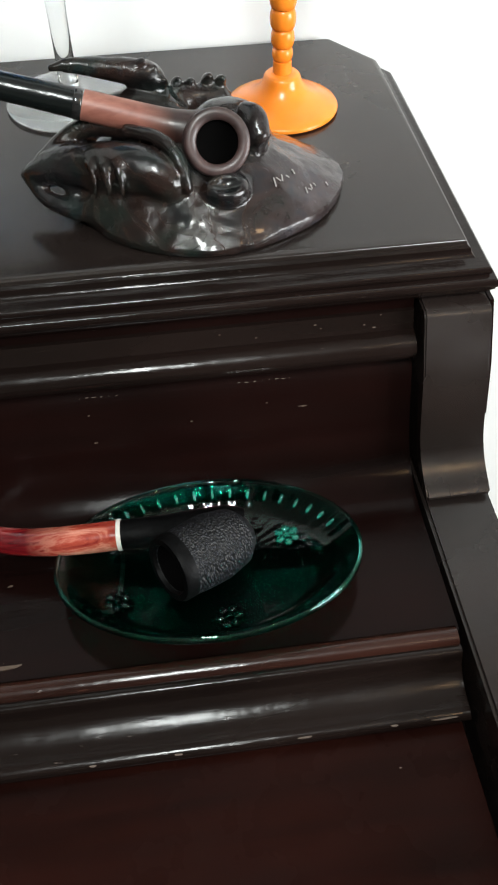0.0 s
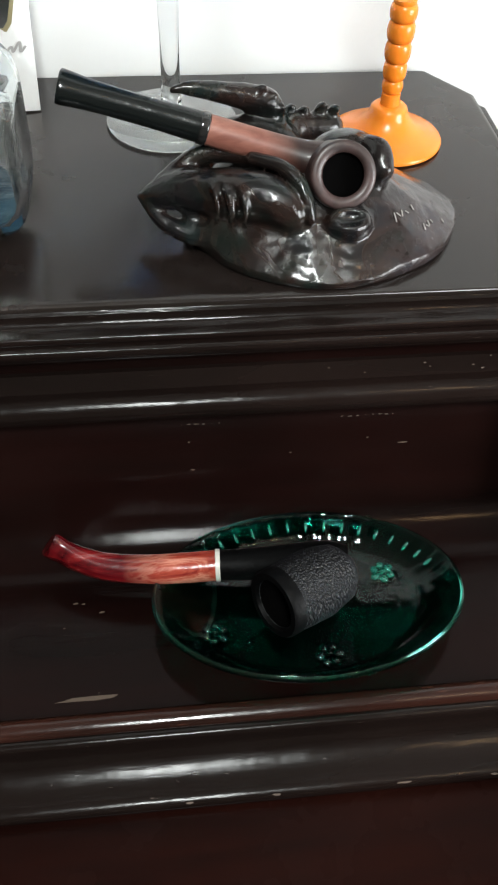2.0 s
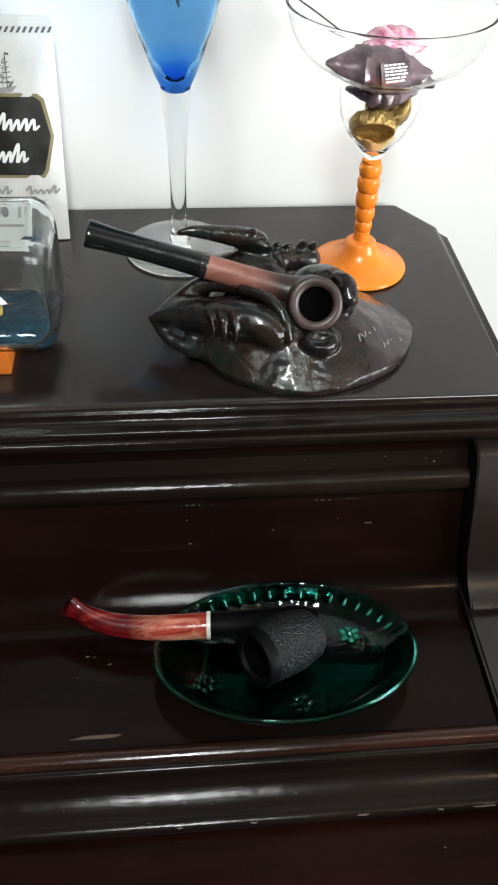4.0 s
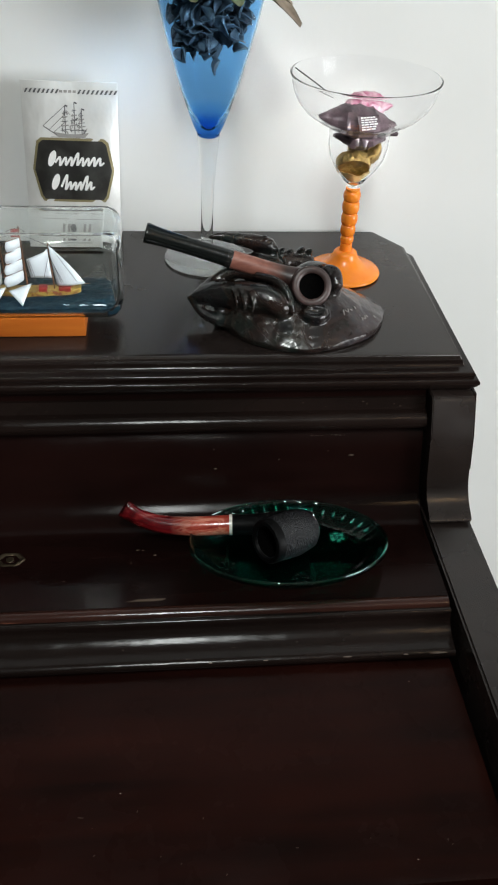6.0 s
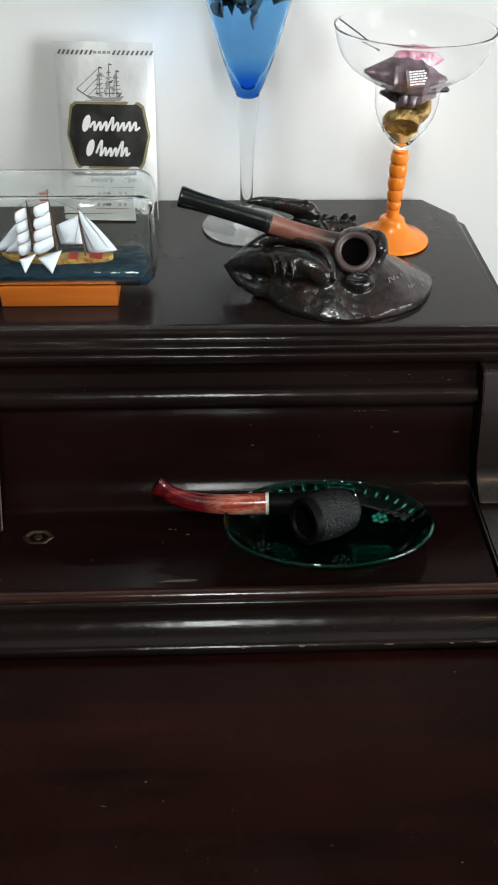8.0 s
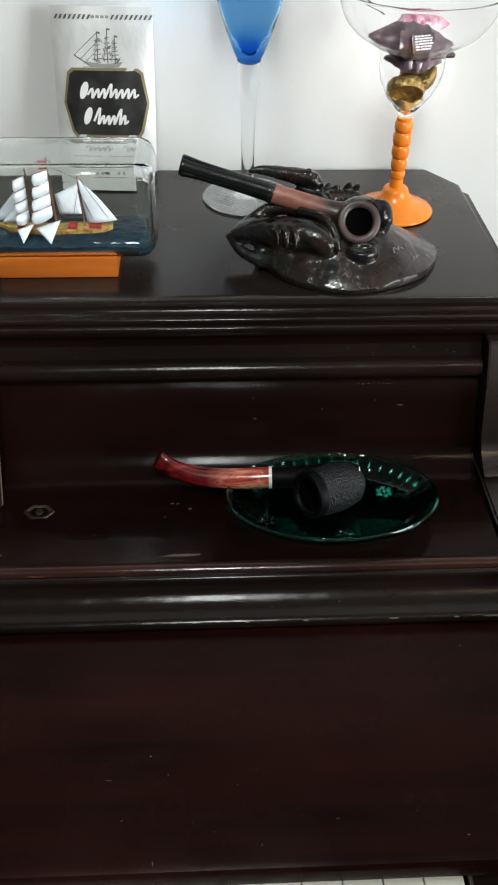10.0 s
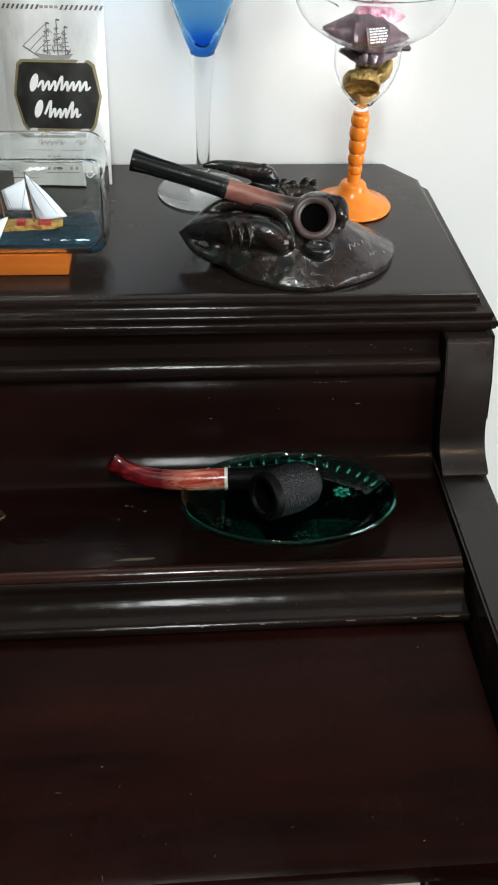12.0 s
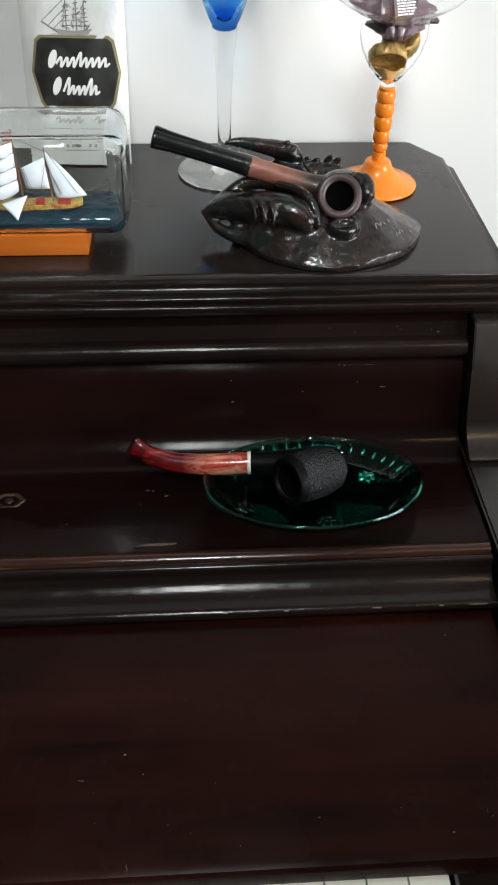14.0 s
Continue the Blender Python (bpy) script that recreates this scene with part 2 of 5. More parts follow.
sf = noise_tex(SEA, 60, 3)
link(SEA, ramp(SEA, sf, [(0.3, (0.0016, 0.011, 0.02)), (0.7, (0.0035, 0.021, 0.034))]), "Base Color")
bump(SEA, noise_tex(SEA, 160, 3), 0.6, 0.003)
FOAM = material("white_paint", (0.75, 0.78, 0.8), 0.6)
SAIL = material("white_sail_paper", (0.5, 0.525, 0.57), 0.8)
bump(SAIL, noise_tex(SAIL, 300, 3), 0.2, 0.0006)
HULL = material("yellow_hull_paint", (0.4, 0.27, 0.06), 0.5)
link(HULL, ramp(HULL, noise_tex(HULL, 220, 3), [(0.35, (0.36, 0.25, 0.06)), (0.55, (0.26, 0.15, 0.035)), (0.66, (0.16, 0.035, 0.02))]), "Base Color")
MAST = material("brown_mast_wood", (0.13, 0.05, 0.022), 0.5)
REDP = material("red_paint", (0.2, 0.014, 0.013), 0.5)
DARK = material("dark_thread", (0.03, 0.025, 0.025), 0.7)

POUCH = material("silvery_white_pouch_film", (0.66, 0.66, 0.65), 0.4, 0.2, Coat_Weight=0.25, Coat_Roughness=0.12)
link(POUCH, ramp(POUCH, noise_tex(POUCH, 35, 3), [(0.3, (0.66, 0.66, 0.645)), (0.7, (0.76, 0.76, 0.75))]), "Base Color")
bump(POUCH, noise_tex(POUCH, 42, 3, 0.5, (1, 1, 0.6)), 0.5, 0.004)
INK = material("grey_ink", (0.1, 0.1, 0.105), 0.4)
PALEINK = material("pale_grey_ink", (0.3, 0.29, 0.28), 0.4)
LABELB = material("black_label_ink", (0.02, 0.02, 0.019), 0.3, Coat_Weight=0.3)
link(LABELB, ramp(LABELB, noise_tex(LABELB, 60, 3), [(0.4, (0.014, 0.014, 0.013)), (0.75, (0.05, 0.05, 0.047))]), "Base Color")
LABELG = material("dull_gold_ink", (0.28, 0.24, 0.13), 0.35, 0.3)
LABELW = material("white_ink", (0.8, 0.8, 0.79), 0.4)
GOLD = material("gold_foil", (0.4, 0.27, 0.1), 0.36, 0.85)
link(GOLD, ramp(GOLD, noise_tex(GOLD, 160, 4), [(0.35, (0.24, 0.15, 0.05)), (0.7, (0.5, 0.35, 0.13))]), "Base Color")
bump(GOLD, noise_tex(GOLD, 260, 5), 1.0, 0.003)
PALEGOLD = material("pale_gold_reflection", (0.75, 0.58, 0.27), 0.35, 0.5)
PURPLE = material("dark_purple_wrapper", (0.09, 0.06, 0.07), 0.3, 0.2, Coat_Weight=0.3)
link(PURPLE, ramp(PURPLE, noise_tex(PURPLE, 100, 4), [(0.35, (0.05, 0.034, 0.042)), (0.7, (0.17, 0.115, 0.135))]), "Base Color")
PINK = material("pink_wrapper", (0.33, 0.075, 0.14), 0.3, 0.1)
link(PINK, ramp(PINK, noise_tex(PINK, 140, 4), [(0.35, (0.4, 0.1, 0.19)), (0.62, (0.62, 0.42, 0.48))]), "Base Color")
PETAL = material("dark_dried_petal", (0.03, 0.03, 0.034), 0.6)
link(PETAL, ramp(PETAL, noise_tex(PETAL, 70, 4), [(0.3, (0.03, 0.031, 0.038)), (0.7, (0.16, 0.155, 0.165))]), "Base Color")
LEAF = material("dried_green_leaf", (0.1, 0.12, 0.06), 0.6)
link(LEAF, ramp(LEAF, noise_tex(LEAF, 60, 4), [(0.3, (0.05, 0.075, 0.03)), (0.55, (0.12, 0.14, 0.07)), (0.75, (0.25, 0.2, 0.14))]), "Base Color")
LEAFB = material("dried_brown_leaf", (0.2, 0.15, 0.11), 0.65)
link(LEAFB, ramp(LEAFB, noise_tex(LEAFB, 60, 4), [(0.3, (0.1, 0.075, 0.055)), (0.7, (0.3, 0.24, 0.18))]), "Base Color")
BRASS = material("tarnished_brass", (0.06, 0.045, 0.028), 0.35, 0.8)


# ---- building helpers ----
def part(name, bm, mat, parent=None, label="", smooth=True, angle=35):
    """Links a bmesh as one mesh object, under a thing or a part if one is given."""
    bmesh.ops.recalc_face_normals(bm, faces=bm.faces[:])
    me = bpy.data.meshes.new(name)
    bm.to_mesh(me)
    bm.free()
    me.materials.append(mat)
    if smooth:
        me.shade_smooth()
        me.set_sharp_from_angle(angle=radians(angle))
    ob = new(name, me)
    if parent:
        ob.parent = parent
        ob.matrix_parent_inverse = parent.matrix_world.inverted()
    if label:
        ob["label"] = label
    return ob


def empty(name, x, y, z, label, category, group="", kind=""):
    ob = new(name)
    ob.empty_display_size = 0.02
    ob.matrix_world = pose(x, y, z)
    bpy.context.view_layer.update()
    return tagged(ob, label, category, group, kind)


def box(bm, x0, x1, y0, y1, z0, z1, bevel=0.0, m=None):
    before = set(bm.verts)
    bmesh.ops.create_cube(bm, size=1)
    vs = [v for v in bm.verts if v not in before]
    for v in vs:
        v.co = Vector(((x0 + x1) / 2 + v.co.x * (x1 - x0), (y0 + y1) / 2 + v.co.y * (y1 - y0), (z0 + z1) / 2 + v.co.z * (z1 - z0)))
    if bevel:
        es = list({e for v in vs for e in v.link_edges})
        r = bmesh.ops.bevel(bm, geom=es, offset=bevel, segments=2, affect="EDGES", profile=0.6)
        vs = list({v for v in bm.verts if v not in before})
    if m is not None:
        bmesh.ops.transform(bm, matrix=m, verts=vs)
    return bm


def boxed(*a, bevel=0.0, m=None):
    return box(bmesh.new(), *a, bevel=bevel, m=m)


def extrude_x(profile, x0, x1, steps=1):
    """A closed (y, z) outline drawn out along x."""
    bm = bmesh.new()
    rings = [[bm.verts.new((x0 + (x1 - x0) * i / steps, y, z)) for y, z in profile] for i in range(steps + 1)]
    n = len(profile)
    for a, b in zip(rings, rings[1:]):
        for i in range(n):
            bm.faces.new((a[i], a[(i + 1) % n], b[(i + 1) % n], b[i]))
    bm.faces.new(rings[0])
    bm.faces.new(rings[-1][::-1])
    return bm


def lathe(bm, profile, m=None, n=64, sx=1.0, sy=1.0, wave=None):
    """Turns an (r, z) outline round z. wave(angle, k, r, z) may shift r and z."""
    rings = []
    for k, (r, z) in enumerate(profile):
        if r < 1e-6:
            rings.append([bm.verts.new((0, 0, z))])
            continue
        ring = []
        for i in range(n):
            a = 2 * math.pi * i / n
            rr, zz = wave(a, k, r, z) if wave else (r, z)
            ring.append(bm.verts.new((sx * rr * math.cos(a), sy * rr * math.sin(a), zz)))
        rings.append(ring)
    for a, b in zip(rings, rings[1:]):
        for i in range(n):
            j = (i + 1) % n
            if len(a) == 1 and len(b) > 1:
                bm.faces.new((a[0], b[i], b[j]))
            elif len(b) == 1 and len(a) > 1:
                bm.faces.new((a[i], a[j], b[0]))
            elif len(a) > 1:
                bm.faces.new((a[i], a[j], b[j], b[i]))
    if m is not None:
        bmesh.ops.transform(bm, matrix=m, verts=[v for ring in rings for v in ring])
    return bm


def smooth_path(pts, k=6):
    """Catmull-Rom through points of any width."""
    p = [np.array(q, float) for q in pts]
    p = [2 * p[0] - p[1], *p, 2 * p[-1] - p[-2]]
    out = []
    for a, b, c, d in zip(p, p[1:], p[2:], p[3:]):
        for i in range(k):
            t = i / k
            out.append(0.5 * (2 * b + (c - a) * t + (2 * a - 5 * b + 4 * c - d) * t * t + (3 * b - a - 3 * c + d) * t ** 3))
    out.append(p[-2])
    return out


def sweep(bm, pts, n=20, k=6, side=(0, 1, 0), caps=True):
    """A tube through (x, y, z, r_across, r_up); side is the direction that r_across measures."""
    rings, path = [], smooth_path(pts, k)
    for i, p in enumerate(path):
        d = Vector(path[min(i + 1, len(path) - 1)][:3] - path[max(i - 1, 0)][:3]).normalized()
        s = Vector(side)
        s = (s - d * s.dot(d)).normalized()
        u = d.cross(s)
        ra, ru = max(p[3], 1e-4), max(p[4], 1e-4)
        rings.append([bm.verts.new(Vector(p[:3]) + s * ra * math.cos(2 * math.pi * j / n) + u * ru * math.sin(2 * math.pi * j / n)) for j in range(n)])
    for a, b in zip(rings, rings[1:]):
        for j in range(n):
            bm.faces.new((a[j], a[(j + 1) % n], b[(j + 1) % n], b[j]))
    if caps:
        bm.faces.new(rings[0])
        bm.faces.new(rings[-1][::-1])
    return bm


def ball(bm, c, r, sx=1, sy=1, sz=1, sub=3):
    for v in bmesh.ops.create_icosphere(bm, subdivisions=sub, radius=1)["verts"]:
        v.co = Vector((c[0] + v.co.x * r * sx, c[1] + v.co.y * r * sy, c[2] + v.co.z * r * sz))
    return bm


def frame_of(origin, axis, across=(0, 0, 1)):
    """A pose whose z runs along axis."""
    z = Vector(axis).normalized()
    x = (Vector(across) - z * Vector(across).dot(z)).normalized()
    y = z.cross(x)
    m = Matrix((x, y, z)).transposed().to_4x4()
    m.translation = origin
    return m


# ---- the room ----
WALL_Y, TOP = 0.584, 1.25


def wall(name, bm, label):
    return tagged(part(name, bm, WALL, smooth=False), label, "wall", kind="structure")


# Walls out of view, in a darkened colour that dims the room's reflection.
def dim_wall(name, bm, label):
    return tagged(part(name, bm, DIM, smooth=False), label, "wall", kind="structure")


wall("wall_north", boxed(-2.6, 2.6, WALL_Y, WALL_Y + 0.15, 0, 2.6), "plain white painted wall behind the piano")
dim_wall("wall_west", boxed(-3.1, -2.95, -3.2, WALL_Y, 0, 2.6), "unseen beige side wall, kept dark for dimmer reflections")
dim_wall("wall_south", boxed(-3.1, 1.8, -3.35, -3.2, 0, 2.6), "unseen beige wall across the room, kept dark for dimmer reflections")
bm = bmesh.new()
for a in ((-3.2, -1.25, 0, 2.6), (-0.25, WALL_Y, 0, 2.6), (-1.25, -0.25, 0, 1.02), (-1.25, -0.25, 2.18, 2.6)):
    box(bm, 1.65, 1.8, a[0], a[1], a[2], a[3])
dim_wall("wall_east", bm, "unseen beige wall with a window, kept dark for dimmer reflections")
tagged(part("floor", boxed(-3.1, 1.8, -3.35, 0.75, -0.1, 0), FLOOR, smooth=False), "unseen brown tiled floor of the room, kept dark", "floor", kind="structure")
tagged(part("ceiling", boxed(-3.1, 1.8, -3.35, 0.75, 2.6, 2.7), CEIL, smooth=False), "unseen ceiling with two lights, kept dark", "ceiling", kind="structure")
win = empty("window_1", 1.72, -0.75, 1.02, "white framed window with clear panes", "window", kind="structure")
bm = bmesh.new()
for a in ((-1.25, -1.2, 1.02, 2.18), (-0.3, -0.25, 1.02, 2.18), (-1.2, -0.3, 1.02, 1.07), (-1.2, -0.3, 2.13, 2.18), (-0.775, -0.725, 1.07, 2.13)):
    box(bm, 1.7, 1.76, a[0], a[1], a[2], a[3], 0.004)
part("window_frame", bm, FRAME, win)
for a in ((-1.2, -0.775), (-0.725, -0.3)):
    pane = part("pane", boxed(1.727, 1.733, a[0], a[1], 1.07, 2.13), CLEAR, win)
    pane.visible_shadow = False
for name, x, w, d, label in (("ceiling_light", -0.1, 0.26, 0.2, "flat square ceiling light with a white frame"), ("ceiling_light", 0.55, 0.17, 0.1, "small warm ceiling light with a white frame")):
    lamp = empty(name, x, -0.62, 2.6, label, "ceiling light")
    bm = bmesh.new()
    y = -0.62 if x < 0 else -0.6
    for a in ((x - w, x + w, y - d, y - d + 0.04), (x - w, x + w, y + d - 0.04, y + d), (x - w, x - w + 0.04, y - d + 0.04, y + d - 0.04), (x + w - 0.04, x + w, y - d + 0.04, y + d - 0.04)):
        box(bm, *a, 2.535, 2.5995, 0.003)
    part("light_frame", bm, FRAME, lamp)


# ---- the piano ----
piano = empty("upright_piano", -0.62, 0.4, 0, "dark mahogany upright piano with closed keyboard lid, scuffed", "piano")
XL, XR = -1.36, 0.105
XE = 0.0665


def inset(poly, d, fixed=()):
    """A convex outline, anticlockwise, with its edges moved inwards by d, but for the fixed ones."""
    lines, n = [], len(poly)
    for i in range(n):
        p, q = Vector(poly[i]), Vector(poly[(i + 1) % n])
        e = (q - p).normalized()
        lines.append((p + Vector((-e.y, e.x)) * (0.0 if i in fixed else d), e))
    out = []
    for i in range(n):
        (p, e), (q, f) = lines[i - 1], lines[i]
        t = (q - p).cross(f) / e.cross(f)
        out.append(p + e * t)
    return out


def stacked(poly, loops):
    """Outlines laid over one another: (inset, z) from below."""
    bm = bmesh.new()
    rings = [[bm.verts.new((p.x, p.y, z)) for p in inset(poly, d, (3,))] for d, z in loops]
    n = len(poly)
    for a, b in zip(rings, rings[1:]):
        for i in range(n):
            bm.faces.new((a[i], a[(i + 1) % n], b[(i + 1) % n], b[i]))
    bm.faces.new(rings[0][::-1])
    bm.faces.new(rings[-1])
    return bm


LID = [(XL - 0.003, 0.339), (0.1088, 0.339), (0.1088, 0.551), (0.0898, 0.579), (XL - 0.003, 0.579)]
edge = [(0.006, 1.2222), (0.0035, 1.2252), (0.0012, 1.2278)]
for cd, cz, r, a0, a1 in ((0.0032, 1.2312, 0.0032, -50, 75), (0.0058, 1.2368, 0.0023, -55, 85)):
    for i in range(9):
        a = radians(a0 + (a1 - a0) * i / 8)
        edge.append((cd - r * math.cos(a), cz + r * math.sin(a)))
for i in range(1, 8):
    a = math.pi / 2 * i / 7
    edge.append((0.0062 + 0.0068 * math.sin(a), 1.2392 + 0.0058 * (1 - math.cos(a))))
edge += [(0.0138, 1.2456), (0.0145, 1.2462)]
part("top_lid", stacked(LID, edge), WOOD_EDGE, piano, "stepped moulded edge of the lid", angle=40)
part("lid_board", stacked(LID, [(0.0147, 1.2462), (0.0149, 1.2476), (0.0156, 1.2488), (0.0168, 1.2496), (0.019, 1.25)]), WOOD_TOP_LIT, piano, "flat varnished dark top board", angle=50)

# front panel that curves forward into the shelf
curve = [(0.3465, 1.223), (0.3355, 1.1885), (0.3335, 1.1875), (0.3235, 1.157)]
for i in range(1, 17):
    t = i / 16
    a, b, c = Vector((0.3235, 1.157)), Vector((0.3134, 1.1255)), Vector((0.283, 1.1255))
    p = a * (1 - t) ** 2 + b * 2 * t * (1 - t) + c * t * t
    curve.append((p.x, p.y))
curve += [(0.2125, 1.1255), (0.2125, 1.11), (0.36, 1.11), (0.36, 1.223)]
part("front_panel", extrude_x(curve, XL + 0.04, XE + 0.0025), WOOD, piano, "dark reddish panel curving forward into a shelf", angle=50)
nose = [(0.3455, 1.2175), (0.3425, 1.2172), (0.3392, 1.2082)]
for i in range(11):
    a = math.pi * (0.5 - i / 10) * 0.92
    nose.append((0.3376 - 0.0078 * math.cos(a) * 1.15, 1.2 + 0.0078 * math.sin(a)))
nose.append((0.3365, 1.1915))
part("panel_moulding", extrude_x(nose, XL + 0.04, 0.0685), WOOD_EDGE, piano, "glossy round moulding under a flat fascia", angle=50)

# shelf edge: worn bead, step, cove and lower lip
bead = [(0.2135, 1.1245), (0.2135, 1.1285), (0.212, 1.1298), (0.2095, 1.1303), (0.2065, 1.1295), (0.2045, 1.1275), (0.2042, 1.124)]
part("shelf_bead", extrude_x(bead, XL + 0.04, XE), WOOD_BEAD, piano, "worn reddish bead along the shelf", angle=50)
cove = [(0.2125, 1.1242), (0.2042, 1.1262), (0.2018, 1.1268), (0.2002, 1.1258), (0.1996, 1.1238)]
for i in range(1, 13):
    a = math.pi / 2 * i / 12
    cove.append((0.1996 - 0.0184 * (1 - math.cos(a)), 1.1238 - 0.0136 * math.sin(a)))
cove += [(0.179, 1.11), (0.1768, 1.109), (0.1757, 1.107), (0.1759, 1.1044), (0.1775, 1.1028), (0.1825, 1.1024), (0.1845, 1.1), (0.2125, 1.1)]
part("shelf_cove", extrude_x(cove, XL + 0.04, XE + 0.0005), WOOD_EDGE, piano, "hollow moulding with a worn lower lip", angle=50)

lid = [(0.0265, 1.0985), (0.022, 1.097), (0.02, 1.0935), (0.02, 1.083), (0.0225, 1.08), (0.21, 1.08), (0.21, 1.0995)]
part("keyboard_lid", extrude_x(lid, XL + 0.045, XE - 0.002), WOOD_LID, piano, "closed reddish keyboard lid with fine scratches")
part("key_slip", boxed(XL + 0.045, XE - 0.002, -0.06, -0.042, 1.02, 1.058, bevel=0.002), WOOD, piano)
part("keybed", boxed(XL, XR, -0.075, 0.35, 0.96, 1.02, bevel=0.003), WOOD, piano)
part("key_block", boxed(0.0112, XE - 0.002, -0.04, 0.06, 1.0205, 1.066, bevel=0.002), WOOD_EDGE, piano)
key = part("white_key", boxed(-0.0135, 0.0096, -0.038, 0.06, 1.03, 1.0555, bevel=0.0012), KEYWHITE, piano)
for i in range(1, 52):
    k = new("white_key", key.data)
    k.parent, k.matrix_parent_inverse = piano, piano.matrix_world.inverted()
    k.matrix_world = pose(-0.0236 * i, 0, 0)


def cheek(x0, x1):
    post = [(0.3355, 1.2218), (0.3325, 1.2195), (0.3205, 1.191), (0.3128, 1.166)]
    for i in range(1, 13):
        t = i / 12
        a, b, c = Vector((0.3128, 1.166)), Vector((0.308, 1.146)), Vector((0.29, 1.1385))
        q = a * (1 - t) ** 2 + b * 2 * t * (1 - t) + c * t * t
        post.append((q.x, q.y))
    post += [(0.2865, 1.1375), (0.2848, 1.136), (0.2848, 1.1345), (0.286, 1.1335), (0.38, 1.1335), (0.38, 1.2218)]
    p = extrude_x(post, x0 + 0.0008, x1)
    bmesh.ops.bevel(p, geom=[e for e in p.edges if abs(e.verts[0].co.x - e.verts[1].co.x) < 1e-6], offset=0.001, segments=2, affect="EDGES")
    part("cheek_post", p, WOOD_POST_LIT, piano, "upright post with a forward curving foot", angle=40)
    arm = [(0.38, 1.131), (0.38, 1.0205), (-0.06, 1.0205), (-0.072, 1.04), (-0.072, 1.115), (-0.068, 1.126), (-0.058, 1.131)]
    a = extrude_x(arm, x0, x1 + 0.001)
    bmesh.ops.bevel(a, geom=[e for e in a.edges if abs(e.verts[0].co.x - e.verts[1].co.x) < 1e-6], offset=0.0018, segments=2, affect="EDGES")
    part("key_arm", a, WOOD_POST_LIT, piano, angle=40)


cheek(0.0705, 0.1058)
strip = extrude_x([(0.3395, 1.2216), (0.325, 1.191), (0.318, 1.168), (0.3165, 1.163), (0.378, 1.163), (0.378, 1.2216)], 0.1061, 0.1082)
part("side_edge", strip, WOOD, piano, "dark edge of the side board beside the post", angle=40)
cheek(XL, XL + 0.033)
for x in (XL - 0.003, 0.0908):
    part("side_panel", boxed(x, x + 0.017, 0.349, 0.572, 0.0, 1.2215, bevel=0.001), WOOD, piano)
part("bottom_panel", boxed(XL + 0.018, 0.086, 0.352, 0.37, 0.1, 0.9595), WOOD_LID, piano)
part("plinth", boxed(XL + 0.018, 0.086, 0.345, 0.372, 0.0, 0.0985, bevel=0.002), WOOD, piano)
part("back_frame", boxed(XL + 0.018, 0.086, 0.5, 0.57, 0.02, 1.2215), WOOD, piano)
bm = bmesh.new()
lathe(bm, [(0.0045, 0.0), (0.0058, 0.0008), (0.0066, 0.0008), (0.0072, 0.0), (0.0045, 0.0)], pose(-0.2565, 0.2675, 1.1257), 40, 1.5, 1.0,
      lambda a, k, r, z: (r * (1 + 0.06 * math.cos(6 * a)), z))
lathe(bm, [(0.0, 0.0004), (0.0026, 0.0004), (0.003, 0.0)], pose(-0.2565, 0.2675, 1.1257), 20)
part("keyhole_plate", bm, BRASS, piano, "small oval tarnished keyhole plate")
# chips and scratches down to the bare wood, and a few painted glints


def chip(x, y, z, w, d, tilt=0.0, turn=0.0, seed=0):
    r = random.Random(seed)
    bm = bmesh.new()
    m = pose(x, y, z, tilt, 0, turn)
    ring = [bm.verts.new(m @ Vector((w / 2 * math.cos(a) * r.uniform(0.7, 1.1), d / 2 * math.sin(a) * r.uniform(0.55, 1.1), 0.0002))) for a in np.linspace(0, 2 * math.pi, 10)[:-1]]
    low = [bm.verts.new(m @ (m.inverted() @ v.co - Vector((0, 0, 0.0006)))) for v in ring]
    bm.faces.new(ring)
    for i in range(9):
        bm.faces.new((ring[i], ring[(i + 1) % 9], low[(i + 1) % 9], low[i]))
    part("chip_and_glint", bm, BARE, piano, smooth=False)


chip(-0.153, 0.2222, 1.1256, 0.033, 0.0026, 0, 2, 1)
for n, (x, y, w) in enumerate(((-0.148, 0.2675, 0.0032), (-0.161, 0.2735, 0.003), (-0.157, 0.273, 0.002), (-0.166, 0.26, 0.0015), (-0.279, 0.2255, 0.008), (-0.215, 0.2435, 0.0015))):
    chip(x, y, 1.1256, w, w * 0.35, 0, 10, 10 + n)
for n, (x, z, w) in enumerate(((0.011, 1.1712, 0.005), (-0.0985, 1.1625, 0.003), (-0.008, 1.175, 0.0015), (-0.048, 1.169, 0.0015), (-0.1, 1.178, 0.0014))):
    chip(x, 0.3335 - (1.1875 - z) * 0.328, z, w, 0.0009, 71.8, 0, 30 + n)
for n, (x, y, w, turn) in enumerate(((-0.065, 0.121, 0.006, 12), (-0.05, 0.097, 0.002, 60), (0.027, 0.046, 0.002, 80), (0.029, 0.043, 0.002, 30), (-0.16, 0.076, 0.0022, 70), (-0.12, 0.069, 0.0022, 80), (-0.146, 0.047, 0.0015, 10),
                                     (-0.134, 0.042, 0.0015, 50), (-0.167, 0.026, 0.005, 100), (-0.108, 0.034, 0.002, 60), (-0.194, 0.074, 0.006, -8), (-0.065, 0.047, 0.003, -5), (-0.185, 0.05, 0.002, 40), (-0.02, 0.05, 0.0016, 0))):
    chip(x, y, 1.0986, w * 0.75, min(0.0006, w * 0.3), 0, turn, 50 + n)
